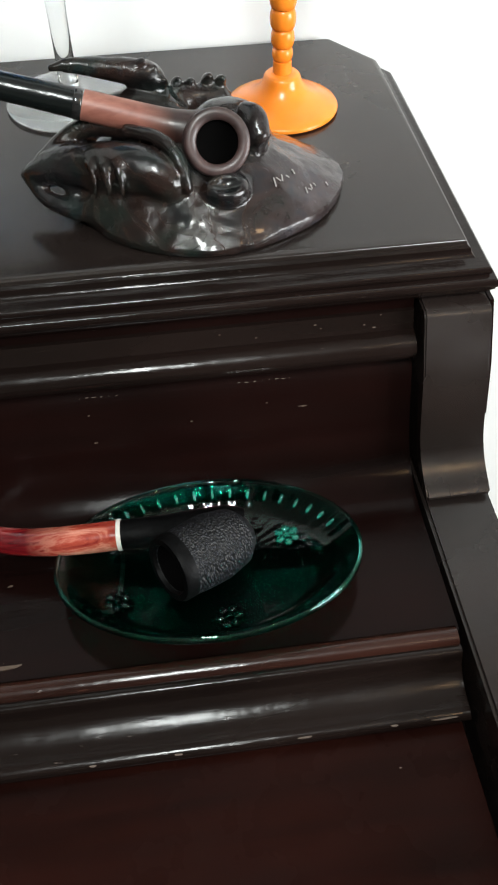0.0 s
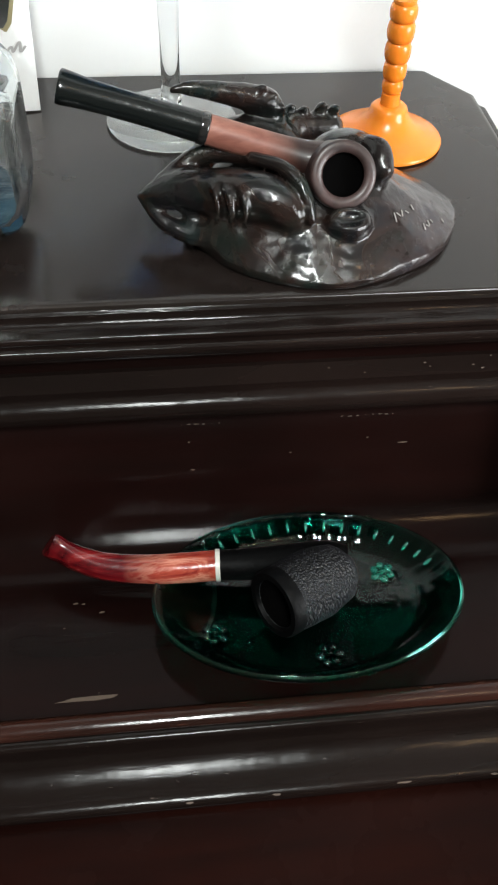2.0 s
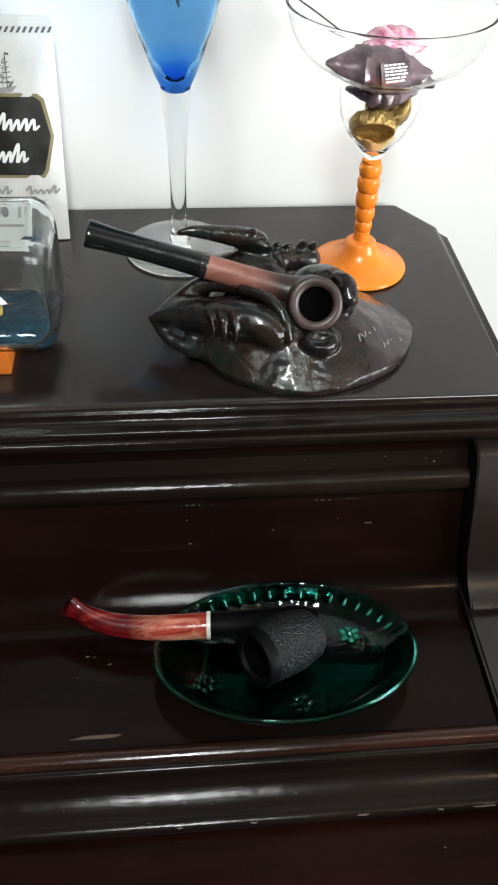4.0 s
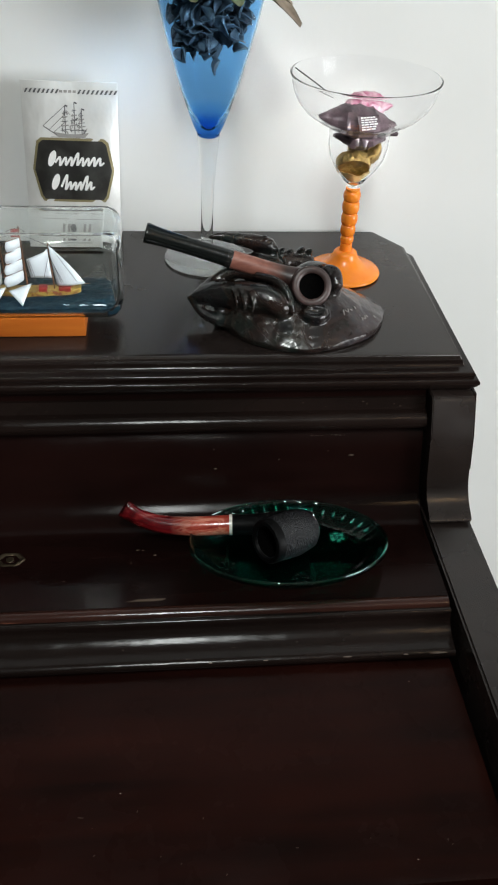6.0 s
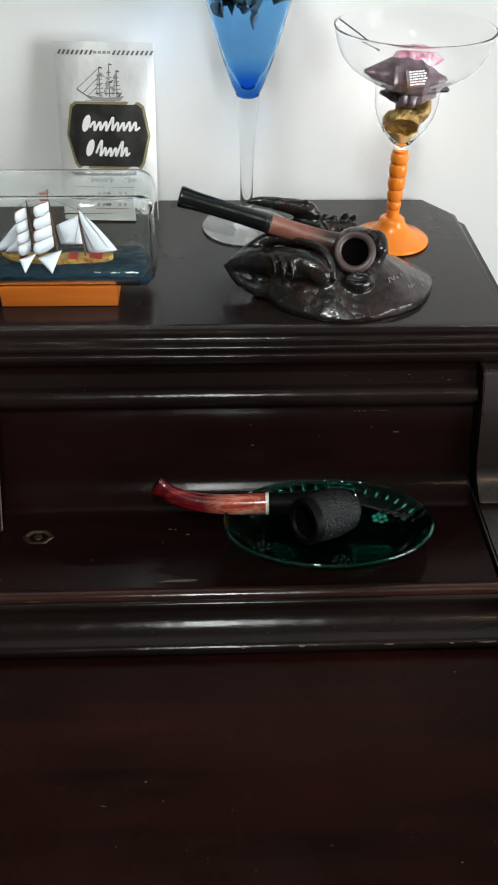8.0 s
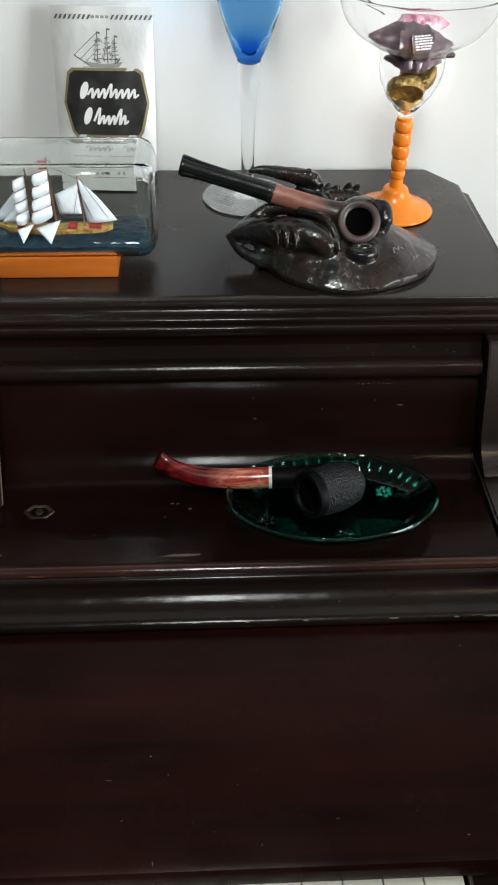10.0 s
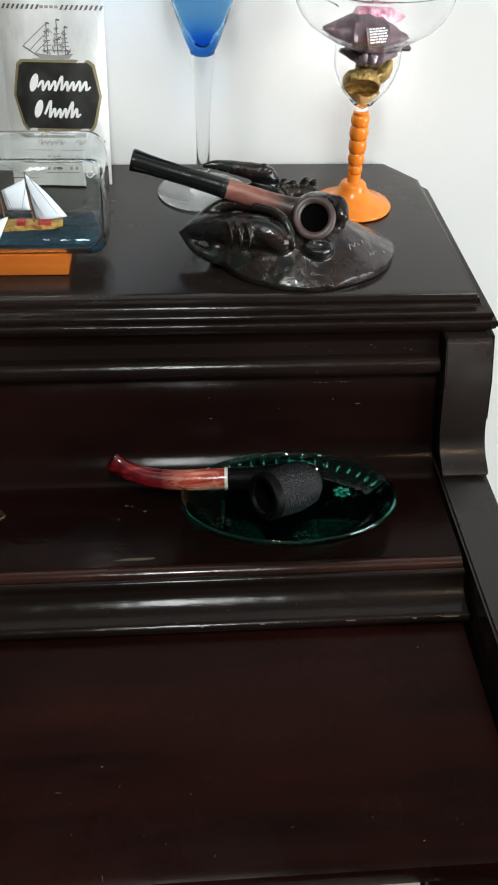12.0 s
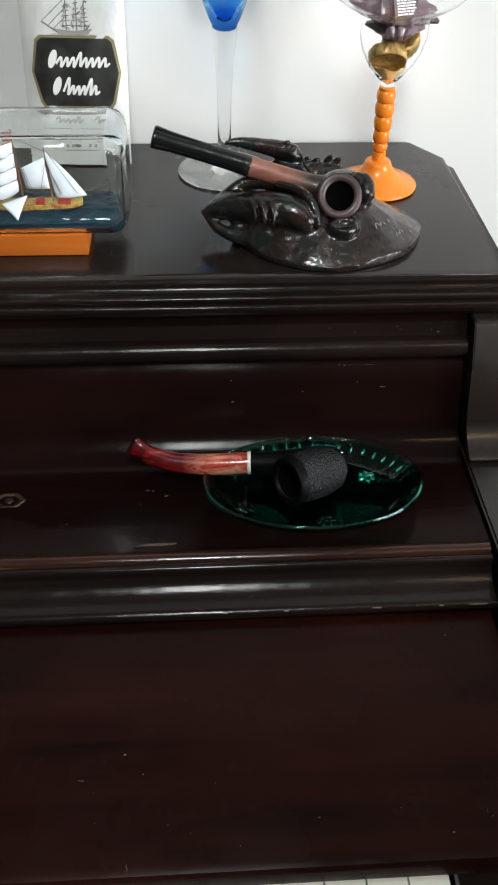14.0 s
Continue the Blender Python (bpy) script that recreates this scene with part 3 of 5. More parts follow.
for n, (x, w) in enumerate(((-0.012, 0.0075), (-0.071, 0.0045), (0.055, 0.015), (-0.11, 0.004), (0.03, 0.004))):
    chip(x, 0.1768, 1.109, w, 0.0012, 35, 0, 80 + n)
# dashes along the panel's step: its highlight painted in pale, broken by wear
for n in range(14):
    x, w = (-0.022 + 0.0036 * n, 0.0026) if n < 8 else (-0.104 + 0.0042 * (n - 8), 0.003)
    x += 0.0016 * math.sin(n * 12.9)
    chip(x, 0.3335, 1.1876 + 0.0003 * math.sin(n * 5.1), w * (0.55 + 0.45 * math.sin(n * 7.7)), 0.0005, 40, 0, 120 + n)
for n, (x, z, w) in enumerate(((0.018, 1.2145, 0.0018), (0.021, 1.2125, 0.0012), (0.043, 1.2122, 0.0014), (-0.012, 1.211, 0.0012), (0.048, 1.2105, 0.0022), (-0.03, 1.2142, 0.001))):
    chip(x, 0.3392 + (z - 1.2082) * 0.367, z, w, 0.0008, 70, 0, 140 + n)
# music desk that leans back on the panel
bm = bmesh.new()
desk = [(-0.62, 0.0), (-0.0, 0.0), (0.0, 0.0905), (-0.016, 0.1165), (-0.62, 0.1165)]
f = [bm.verts.new((x, 0, z)) for x, z in desk]
g = [bm.verts.new((x, 0.0055, z)) for x, z in desk]
bm.faces.new(f)
bm.faces.new(g[::-1])
for i in range(5):
    bm.faces.new((f[i], g[i], g[(i + 1) % 5], f[(i + 1) % 5]))
bmesh.ops.bevel(bm, geom=bm.edges[:], offset=0.0011, segments=2, affect="EDGES")
bmesh.ops.transform(bm, matrix=pose(-0.2835, 0.2725, 1.1265, -28.5, 0, 0), verts=bm.verts[:])
sheet = part("music_desk", bm, DESK, piano, "leaning wooden music desk with a clipped corner", angle=40)
DM = pose(-0.2835, 0.2725, 1.1265, -28.5, 0, 0)
# Pale strips on the desk's edge: wear together with a painted highlight.
for a, b in (((0.0002, 0.001), (0.0002, 0.0905)), ((0.0002, 0.0905), (-0.016, 0.1168)), ((-0.016, 0.1168), (-0.62, 0.1168))):
    p, q = DM @ Vector((a[0], 0.0002, a[1])), DM @ Vector((b[0], 0.0002, b[1]))
    part("rubbed_edge_glint", sweep(bmesh.new(), [(*p.lerp(q, t), r, r) for t, r in ((0, 0.0005), (0.3, 0.00065), (0.6, 0.0005), (1, 0.0006))], 8, 3), RUBBED_GLINT, sheet, "edge rubbed paler, with its highlight painted in")


# ---- green oval dish ----
def green_dish(cx, cy, z0):
    dish = empty("glass_dish", cx, cy, z0, "dark green pressed glass oval dish on the piano shelf", "dish")
    prof = [(0.0, 0.0012), (0.6, 0.0012), (0.68, 0.0), (0.74, 0.0002), (0.8, 0.0025), (0.9, 0.008), (0.955, 0.0122), (0.985, 0.0128), (1.0, 0.0142), (0.998, 0.0162),
            (0.982, 0.017), (0.962, 0.0162), (0.93, 0.0135), (0.88, 0.0098), (0.8, 0.0058), (0.72, 0.0042), (0.0, 0.0042)]

    D = pose(cx, cy, z0, -4, 0, 0)
    SX, SY = 0.0762, 0.0492

    def ribs(a, k, r, z):
        if 11 <= k <= 14:
            s = math.cos(44 * a) * min(1.0, max(0.12, math.sin(a) * 1.6))
            return r + 0.011 * s, z + 0.0003 * s
        return r, z
    body = part("dish_body", lathe(bmesh.new(), prof, D, 352, SX, SY, ribs), GREEN, dish, angle=60)
    rim = part("dish_rim", lathe(bmesh.new(), [(0.999, 0.0163), (0.993, 0.0176), (0.982, 0.0179), (0.973, 0.0172), (0.985, 0.01705), (0.999, 0.0163)], D, 96, SX, SY), RIMGLASS, dish, "smooth raised glass rim", angle=60)
    body.visible_shadow = rim.visible_shadow = False

    def moulded(name, mesh_or_bm, mat, m):
        if isinstance(mesh_or_bm, bmesh.types.BMesh):
            o = part(name, mesh_or_bm, mat, dish)
        else:
            o = new(name, mesh_or_bm)
            o.parent = dish
            o.matrix_parent_inverse = dish.matrix_world.inverted()
        o.visible_shadow = False
        o.matrix_world = D @ m
        return o.data
    rib = bmesh.new()
    ball(rib, (0, 0, 0), 0.0011, 0.9, 0.75, 2.6, 2)
    for k in range(18):
        a = math.radians(16 + 8.18 * (k + 0.5))
        rib = moulded("pressed_rib", rib, SPARK, pose(0.885 * SX * math.cos(a), 0.885 * SY * math.sin(a), 0.0119, 0, 0, math.degrees(a)) @ pose(0, 0, 0, 0, 52, 0))

    def flower():
        star = bmesh.new()
        for k in range(6):
            a = k * math.pi / 3
            ball(star, (0.0044 * math.cos(a), 0.0044 * math.sin(a), 0), 0.0025, 1 if k % 3 == 0 else 0.8, 0.8, 0.45, 2)
        return ball(star, (0, 0, 0.0004), 0.0016, sub=2)
    moulded("pressed_flower", flower(), GLINT, pose(0.041, 0.016, 0.0046, 0, 0, 33))
    star = flower()
    for x, y in ((-0.047, -0.013), (0.006, -0.0295)):
        star = moulded("pressed_flower", star, FLOWERGLASS, pose(x, y, 0.0046, 0, 0, 40 * x / 0.05))
    # short pressed leaf veins over the floor of the dish
    vein = bmesh.new()
    ball(vein, (0, 0, 0), 0.0035, 1, 0.08, 0.12, 2)
    for x, y, turn in ((0.028, 0.004, 62), (0.046, -0.002, 100), (0.056, 0.004, 80), (-0.03, -0.018, 50), (0.05, 0.012, 40)):
        vein = moulded("pressed_vein", vein, RIMGLASS, pose(x, y, 0.0044, 0, 0, turn))


green_dish(-0.0465, 0.2588, 1.1257 + 0.0026)


# ---- the pipes ----
def bowl_profile(rim, inner, belly, depth, hole):
    return [(0.0, -depth), (belly * 0.55, -depth * 0.96), (belly * 0.85, -depth * 0.83), (belly, -depth * 0.55), (belly * 0.985, -depth * 0.3), (rim, -0.0025), (rim * 0.985, -0.0008),
            (rim * 0.93, 0.0), (inner * 1.08, -0.0002), (inner, -0.0014)]


def bowl_hole(inner, hole):
    return [(inner, -0.0014), (inner * 0.97, -0.004), (inner * 0.93, -hole), (0.0, -hole - 0.003)]


def straight_pipe():
    p = empty("tobacco_pipe", -0.09, 0.41, 1.28, "straight briar tobacco pipe with black stem resting on its stand", "pipe")
    tip, fer, end = Vector((-0.1505, 0.4205, 1.3205)), Vector((-0.0835, 0.4135, 1.3015)), Vector((-0.032, 0.4065, 1.2868))
    d = (fer - tip)

    def along(t, w, h):
        q = tip + d * t
        return (*q, w, h)
    bm = sweep(bmesh.new(), [along(0.0, 0.0074, 0.0064), along(0.012, 0.0088, 0.0075), along(0.06, 0.0088, 0.0074), along(0.2, 0.0078, 0.0067), along(0.45, 0.0069, 0.0065),
                             along(0.7, 0.0068, 0.0067), along(0.94, 0.0071, 0.0071)], 28, 5)
    part("stem", bm, VULC, p, "glossy black stem", angle=50)
    bm = sweep(bmesh.new(), [along(0.935, 0.0069, 0.0069), along(0.945, 0.0074, 0.0074), along(0.985, 0.0074, 0.0074), along(0.995, 0.007, 0.007)], 28, 3)
    part("ferrule", bm, RING, p, "shiny black ring")
    e = end - fer
    bm = sweep(bmesh.new(), [(*(fer + e * t), r, r) for t, r in ((0.0, 0.0071), (0.3, 0.0073), (0.65, 0.0078), (0.85, 0.0088), (1.0, 0.0105))], 28, 5)
    part("shank", bm, BRIAR, p, "reddish brown briar shank")
    m = frame_of((-0.0228, 0.3882, 1.2912), (0.03, -0.85, 0.52), (1, 0, 0))
    b = part("bowl", lathe(bmesh.new(), bowl_profile(0.0157, 0.0099, 0.0164, 0.036, 0.028), m, 48), BOWL, p, "dark brown polished bowl", angle=60)
    part("chamber", lathe(bmesh.new(), bowl_hole(0.0099, 0.0042), m, 40), CHAR, b, "charred black hollow")


def bent_pipe():
    p = empty("tobacco_pipe", -0.09, 0.27, 1.135, "bent tobacco pipe with red marbled stem lying in a green dish", "pipe")
    bm = sweep(bmesh.new(), [(-0.1712, 0.2905, 1.1538, 0.0036, 0.0076), (-0.1695, 0.2902, 1.1528, 0.0046, 0.008), (-0.165, 0.2882, 1.1506, 0.0048, 0.0075), (-0.157, 0.2845, 1.1484, 0.0058, 0.0072),
                             (-0.145, 0.2805, 1.1466, 0.0067, 0.007), (-0.128, 0.2778, 1.146, 0.0072, 0.0072), (-0.112, 0.2763, 1.1467, 0.0075, 0.0074), (-0.0905, 0.2757, 1.1476, 0.0077, 0.0077)], 28, 6)
    part("stem", bm, RED, p, "dark red marbled stem, paler towards the band", angle=60)
    bm = lathe(bmesh.new(), [(0.0, 0.0), (0.0077, 0.0), (0.008, 0.0003), (0.008, 0.002), (0.0077, 0.0023), (0.0, 0.0023)], frame_of((-0.0908, 0.2757, 1.1476), (0.998, -0.06, 0.04)), 40)
    part("band", bm, IVORY, p, "thin white band")
    bm = sweep(bmesh.new(), [(-0.0887, 0.2755, 1.1477, 0.0076, 0.0076), (-0.072, 0.274, 1.149, 0.008, 0.008), (-0.056, 0.2712, 1.151, 0.0098, 0.0098), (-0.04, 0.2675, 1.152, 0.0135, 0.0125),
                             (-0.03, 0.2655, 1.151, 0.013, 0.012)], 24, 5)
    part("shank", bm, SMOOTHBLACK, p, "black textured shank")
    m = frame_of((-0.0665, 0.2445, 1.1585), (-0.84, -0.5, 0.17), (0, 0, 1))
    prof = bowl_profile(0.016, 0.0118, 0.0172, 0.0465, 0.036)
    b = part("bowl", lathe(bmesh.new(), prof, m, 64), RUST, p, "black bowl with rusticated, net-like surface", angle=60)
    part("rim", lathe(bmesh.new(), [(0.0166, -0.006), (0.0167, -0.0012), (0.0158, 0.0006), (0.0128, 0.0006), (0.0119, -0.001)], m, 48), SMOOTHBLACK, b)
    part("chamber", lathe(bmesh.new(), bowl_hole(0.0119, 0.036), m, 40), CHAR, b, "charred black hollow")


straight_pipe()
bent_pipe()


# ---- the pipe stand ----
def surface_net(field, origin, step):
    """The zero surface of a sampled field, negative inside, as vertices and quads."""
    inside = field < 0
    corners = [(i, j, k) for i in (0, 1) for j in (0, 1) for k in (0, 1)]
    nx, ny, nz = (n - 1 for n in field.shape)

    def at(a, c):
        return a[c[0]:c[0] + nx, c[1]:c[1] + ny, c[2]:c[2] + nz]
    total, count = np.zeros((nx, ny, nz, 3)), np.zeros((nx, ny, nz))
    for c in corners:
        for ax in range(3):
            if c[ax]:
                continue
            d = tuple(c[q] + (q == ax) for q in range(3))
            a, b = at(field, c), at(field, d)
            cross = (a < 0) != (b < 0)
            t = np.where(cross, a / np.where(cross, a - b, 1), 0)
            for q in range(3):
                total[..., q] += np.where(cross, c[q] + (t if q == ax else 0), 0)
            count += cross
    live = count > 0
    index = np.full(live.shape, -1)
    index[live] = np.arange(live.sum())
    cells = np.argwhere(live)
    verts = (cells + total[live] / count[live][:, None]) * step + np.array(origin)
    quads = []
    for ax in range(3):
        u, v = (ax + 1) % 3, (ax + 2) % 3
        lo = [slice(1, n) for n in (nx, ny, nz)]
        lo[ax] = slice(0, (nx, ny, nz)[ax])
        hi = list(lo)
        hi[ax] = slice(1, (nx, ny, nz)[ax] + 1)
        a, b = inside[tuple(lo)], inside[tuple(hi)]
        off = np.array([s.start for s in lo])
        for flip in (False, True):
            for p in np.argwhere((a & ~b) if not flip else (b & ~a)) + off:
                ring = []
                for du, dv in ((0, 0), (1, 0), (1, 1), (0, 1)):
                    q = p.copy()
                    q[u] -= du
                    q[v] -= dv
                    ring.append(index[tuple(q)])
                quads.append(ring[::-1] if flip else ring)
    return verts, quads


def pipe_stand():
    step, lo, hi = 0.0012, np.array((-0.128, 0.342, 1.246)), np.array((0.054, 0.486, 1.318))
    axes = [np.arange(a, b, step) for a, b in zip(lo, hi)]
    X, Y, Z = np.meshgrid(*axes, indexing="ij")
    # the mound: a skewed, uneven cone with a thin lip
    cx, cy, px, py = -0.026, 0.4115, -0.012, 0.407
    ang = np.arctan2((Y - cy) / 0.0545, (X - cx) / 0.069)
    wob = 1 + 0.03 * np.sin(3 * ang + 0.6) + 0.008 * np.sin(7 * ang)
    r0 = np.hypot((X - cx) / 0.069, (Y - cy) / 0.0545)
    r = r0 / wob
    skew = np.clip(1 - r0, 0, 1)
    rr = np.clip(r0 + 0.16 * skew * (-(X - px) / 0.07) * 0.6, 0, 1.2)
    e = 1.0 + 0.8 * np.clip(-np.cos(ang), 0, 1) + 0.35 * np.clip(-np.sin(ang), 0, 1)
    top = TOP + 0.0052 + 0.0365 * (1 - rr ** e)
    dents = 0.0004 * np.sin(X * 150 + 2 * np.sin(Y * 110)) * np.sin(Y * 140 + 1.5 * np.sin(X * 120))
    field = np.maximum((Z - top - dents) * 0.8, (r - 1) * 0.06 + 0.12 * np.clip(TOP + 0.004 - Z, 0, 1))

    def blend(d, sl, k):
        f = field[sl]
        h = np.clip(0.5 + 0.5 * (f - d) / k, 0, 1)
        field[sl] = f * (1 - h) + d * h - k * h * (1 - h)

    def near(p, reach):
        return tuple(slice(max(0, int((p[q] - reach - lo[q]) / step)), max(1, int((p[q] + reach - lo[q]) / step) + 2)) for q in range(3))

    def tube(pts, k=0.003):
        path = smooth_path(pts, 5)
        c = np.mean([p[:3] for p in path], 0)
        sl = near(c, max(np.linalg.norm(p[:3] - c) + p[3] for p in path) + 0.012)
        d = np.full(field[sl].shape, 1.0)
        for a, b in zip(path, path[1:]):
            v = b[:3] - a[:3]
            rel = [A[sl] - a[q] for q, A in enumerate((X, Y, Z))]
            t = np.clip(sum(rel[q] * v[q] for q in range(3)) / max(v @ v, 1e-12), 0, 1)
            dist = np.sqrt(sum((rel[q] - t * v[q]) ** 2 for q in range(3))) - (a[3] + (b[3] - a[3]) * t)
            d = np.minimum(d, dist)
        blend(d, sl, k)

    def lump(p, rad, k=0.004, scale=(1, 1, 1), cut=False):
        sl = near(p, rad * max(scale) + 0.012)
        d = (np.sqrt(sum(((A[sl] - p[q]) / scale[q]) ** 2 for q, A in enumerate((X, Y, Z)))) - rad) * min(scale)
        if cut:
            field[sl] = np.maximum(field[sl], -d)
        else:
            blend(d, sl, k)
    # front support: a folded, pointed leaf, hollow at its tip, with ridges and an outer lip
    lump((-0.074, 0.401, 1.262), 0.017, 0.006, (1.4, 1.0, 0.9))
    lump((-0.058, 0.418, 1.268), 0.019, 0.006, (1.4, 1.1, 1.0))
    tube([(-0.1155, 0.4085, 1.2705, 0.003), (-0.108, 0.406, 1.2735, 0.0065), (-0.097, 0.403, 1.2765, 0.0095), (-0.082, 0.3975, 1.2785, 0.0112), (-0.066, 0.391, 1.2805, 0.0118), (-0.0545, 0.3855, 1.28, 0.0104),
          (-0.0475, 0.381, 1.2765, 0.0078)], 0.004)
    tube([(-0.106, 0.4105, 1.2785, 0.0025), (-0.095, 0.4125, 1.2855, 0.0042), (-0.084, 0.4145, 1.2895, 0.005), (-0.07, 0.411, 1.2905, 0.0048), (-0.06, 0.406, 1.2915, 0.004)], 0.004)
    tube([(-0.064, 0.403, 1.2925, 0.003), (-0.053, 0.3955, 1.293, 0.0034), (-0.045, 0.3885, 1.29, 0.0034), (-0.0405, 0.382, 1.2835, 0.0033), (-0.0385, 0.3765, 1.2755, 0.0028)], 0.0012)
    for i, bulge in enumerate((0.0013, 0.0019, 0.0014)):
        x, y, z = -0.083 + 0.0062 * i, 0.3905 - 0.0024 * i, 1.2795 + 0.0006 * i
        tube([(x - 0.001, y + 0.003, z + 0.0085, 0.0006), (x + 0.0006, y - 0.005, z + 0.0055, bulge), (x + 0.0016, y - 0.0088, z - 0.001, bulge), (x + 0.001, y - 0.0082, z - 0.0065, 0.001)], 0.0022)
    tube([(-0.1135, 0.405, 1.2685, 0.003), (-0.106, 0.3975, 1.263, 0.0042), (-0.095, 0.3925, 1.2595, 0.005), (-0.084, 0.391, 1.2585, 0.006)], 0.003)
    for x, z, r in ((-0.1065, 1.2705, 0.0046), (-0.1, 1.2705, 0.0062), (-0.0925, 1.2695, 0.0062)):
        lump((x, 0.39 - (x + 0.105) * 0.25, z), r, 0, (1.3, 1.2, 0.78), cut=True)
    # rear support with a ragged crest
    lump((-0.06, 0.447, 1.268), 0.02, 0.006, (1.5, 0.8, 1.1))
    tube([(-0.0985, 0.447, 1.3045, 0.0016), (-0.089, 0.449, 1.304, 0.0037), (-0.075, 0.451, 1.301, 0.005), (-0.06, 0.452, 1.2975, 0.0065), (-0.051, 0.4525, 1.294, 0.007), (-0.0465, 0.453, 1.286, 0.0055)], 0.004)
    tube([(-0.05, 0.455, 1.28, 0.0075), (-0.035, 0.462, 1.2755, 0.0078), (-0.015, 0.4655, 1.274, 0.0075)], 0.004)
    for i, (x, h) in enumerate(((-0.056, 0.3045), (-0.0505, 0.3005), (-0.046, 0.294), (-0.038, 0.2868), (-0.031, 0.2858), (-0.0215, 0.2878), (-0.0145, 0.286))):
        y = 0.451 if i < 3 else 0.4655
        tube([(x, y + 0.002, 1 + h - 0.013, 0.0036), (x + 0.001, y, 1 + h - 0.004, 0.0032), (x + 0.0025, y - 0.002, 1 + h - 0.001, 0.0018)], 0.0015)
    # cradle under and beside the bowl
    lump((-0.015, 0.421, 1.275), 0.02, 0.005, (1.1, 1.0, 0.95))
    lump((-0.0205, 0.3785, 1.2715), 0.0105, 0.002, (1.1, 0.9, 0.75))
    lump((-0.0205, 0.3735, 1.2785), 0.0062, 0, (1.3, 0.8, 0.7), cut=True)
    lump((-0.0035, 0.4035, 1.2855), 0.0092, 0.004, (0.75, 1.0, 1.15))
    tube([(-0.007, 0.411, 1.2945, 0.0035), (-0.0025, 0.405, 1.2945, 0.0042), (-0.001, 0.397, 1.288, 0.0042)], 0.003)
    field[:] = np.maximum(field, TOP + 0.0003 - Z)
    verts, quads = surface_net(field, lo, step)
    me = bpy.data.meshes.new("pipe_stand")
    me.from_pydata([tuple(v) for v in verts], [], quads)
    for v in me.vertices:
        if v.co.z > TOP + 0.002:
            v.co += noise.noise_vector(v.co * 80) * 0.0005 + noise.noise_vector(v.co * 280) * 0.00022
    me.materials.append(GLAZE)
    me.shade_smooth()
    ob = tagged(new("pipe_stand", me), "dark glazed ceramic pipe stand, mottled brown, on the piano lid", "pipe stand")
    # worn white lettering, as plain strokes lying on the slope
    for x, y, w, h, turn in ((0.0035, 0.3835, 0.005, 0.0007, 75), (0.0055, 0.3855, 0.003, 0.0006, 30), (0.0075, 0.387, 0.0035, 0.0007, 75), (0.0105, 0.389, 0.002, 0.0006, 20), (0.014, 0.393, 0.0028, 0.0007, 60),
                             (0.0195, 0.3855, 0.0035, 0.0007, 70), (0.0215, 0.387, 0.002, 0.0006, 10), (0.0225, 0.389, 0.003, 0.0007, 70), (0.0245, 0.391, 0.002, 0.0006, 40), (0.0315, 0.3945, 0.0022, 0.0007, 50)):
        hit, place, normal, _ = ob.ray_cast((x, y, 1.4), (0, 0, -1))
        if hit:
            m = frame_of(place + normal * 0.0002, normal, (math.cos(radians(turn)), -math.sin(radians(turn)), 0))
            part("lettering_stroke", boxed(-w / 2, w / 2, -h / 2, h / 2, 0, 0.0003, m=m), LETTER, ob)


pipe_stand()


# ---- orange stemmed glass with sweets ----
def margarita(cx, cy):
    g = empty("margarita_glass", cx, cy, TOP, "clear plastic margarita glass with orange beaded stem, holding sweets", "glass")
    foot = [(0.0, 0.0004), (0.0305, 0.0004), (0.0323, 0.001), (0.0326, 0.0022), (0.0318, 0.0034), (0.027, 0.0052), (0.021, 0.0076), (0.016, 0.0108), (0.0125, 0.0145), (0.0108, 0.0178),
            (0.0103, 0.0198), (0.0088, 0.0212), (0.006, 0.0216), (0.0, 0.0216)]
    part("foot", lathe(bmesh.new(), foot, pose(cx, cy, TOP), 72), ORANGE, g, angle=50)
    stem = [(0.0, 0.021), (0.0054, 0.021), (0.0052, 0.028)]
    z = 0.0285
    for k, (h, r) in enumerate(((0.0075, 0.0059), (0.0098, 0.0066), (0.0108, 0.0072), (0.0105, 0.0075), (0.0088, 0.0074))):
        for i in range(7):
            a = math.pi * i / 6
            stem.append((r - 0.0017 * (1 - math.sin(a)), z + h * (0.5 - 0.5 * math.cos(a))))
        z += h
    stem += [(0.0062, z + 0.0006), (0.006, z + 0.0022), (0.0, z + 0.0022)]
    part("stem", lathe(bmesh.new(), stem, pose(cx, cy, TOP), 40), ORANGE, g, "orange stem of five stacked beads", angle=50)
    outer = [(0.0, 0.0795), (0.0058, 0.0797), (0.0075, 0.0835), (0.0125, 0.0895), (0.0185, 0.097), (0.0228, 0.106), (0.0247, 0.115), (0.0248, 0.1225), (0.0252, 0.127), (0.0282, 0.1305),
             (0.037, 0.1352), (0.0465, 0.1415), (0.053, 0.149), (0.0567, 0.157), (0.0588, 0.1655), (0.0594, 0.1678)]
    inner = [(r - 0.0008 if r > 0.006 else 0.0, z + (0.0009 if r < 0.03 else 0.0004)) for r, z in outer[:-2]]
    inner = [(0.0599, 0.1684), (0.0599, 0.1694), (0.0591, 0.1698), (0.0581, 0.1692), (0.0579, 0.168)] + inner[::-1]
    b = part("bowl", lathe(bmesh.new(), outer + inner, pose(cx, cy, TOP), 80), THIN, g, "clear wide rimmed bowl", angle=60)
    b.visible_shadow = False
    return g


GX, GY = 0.0245, 0.4935
margarita(GX, GY)


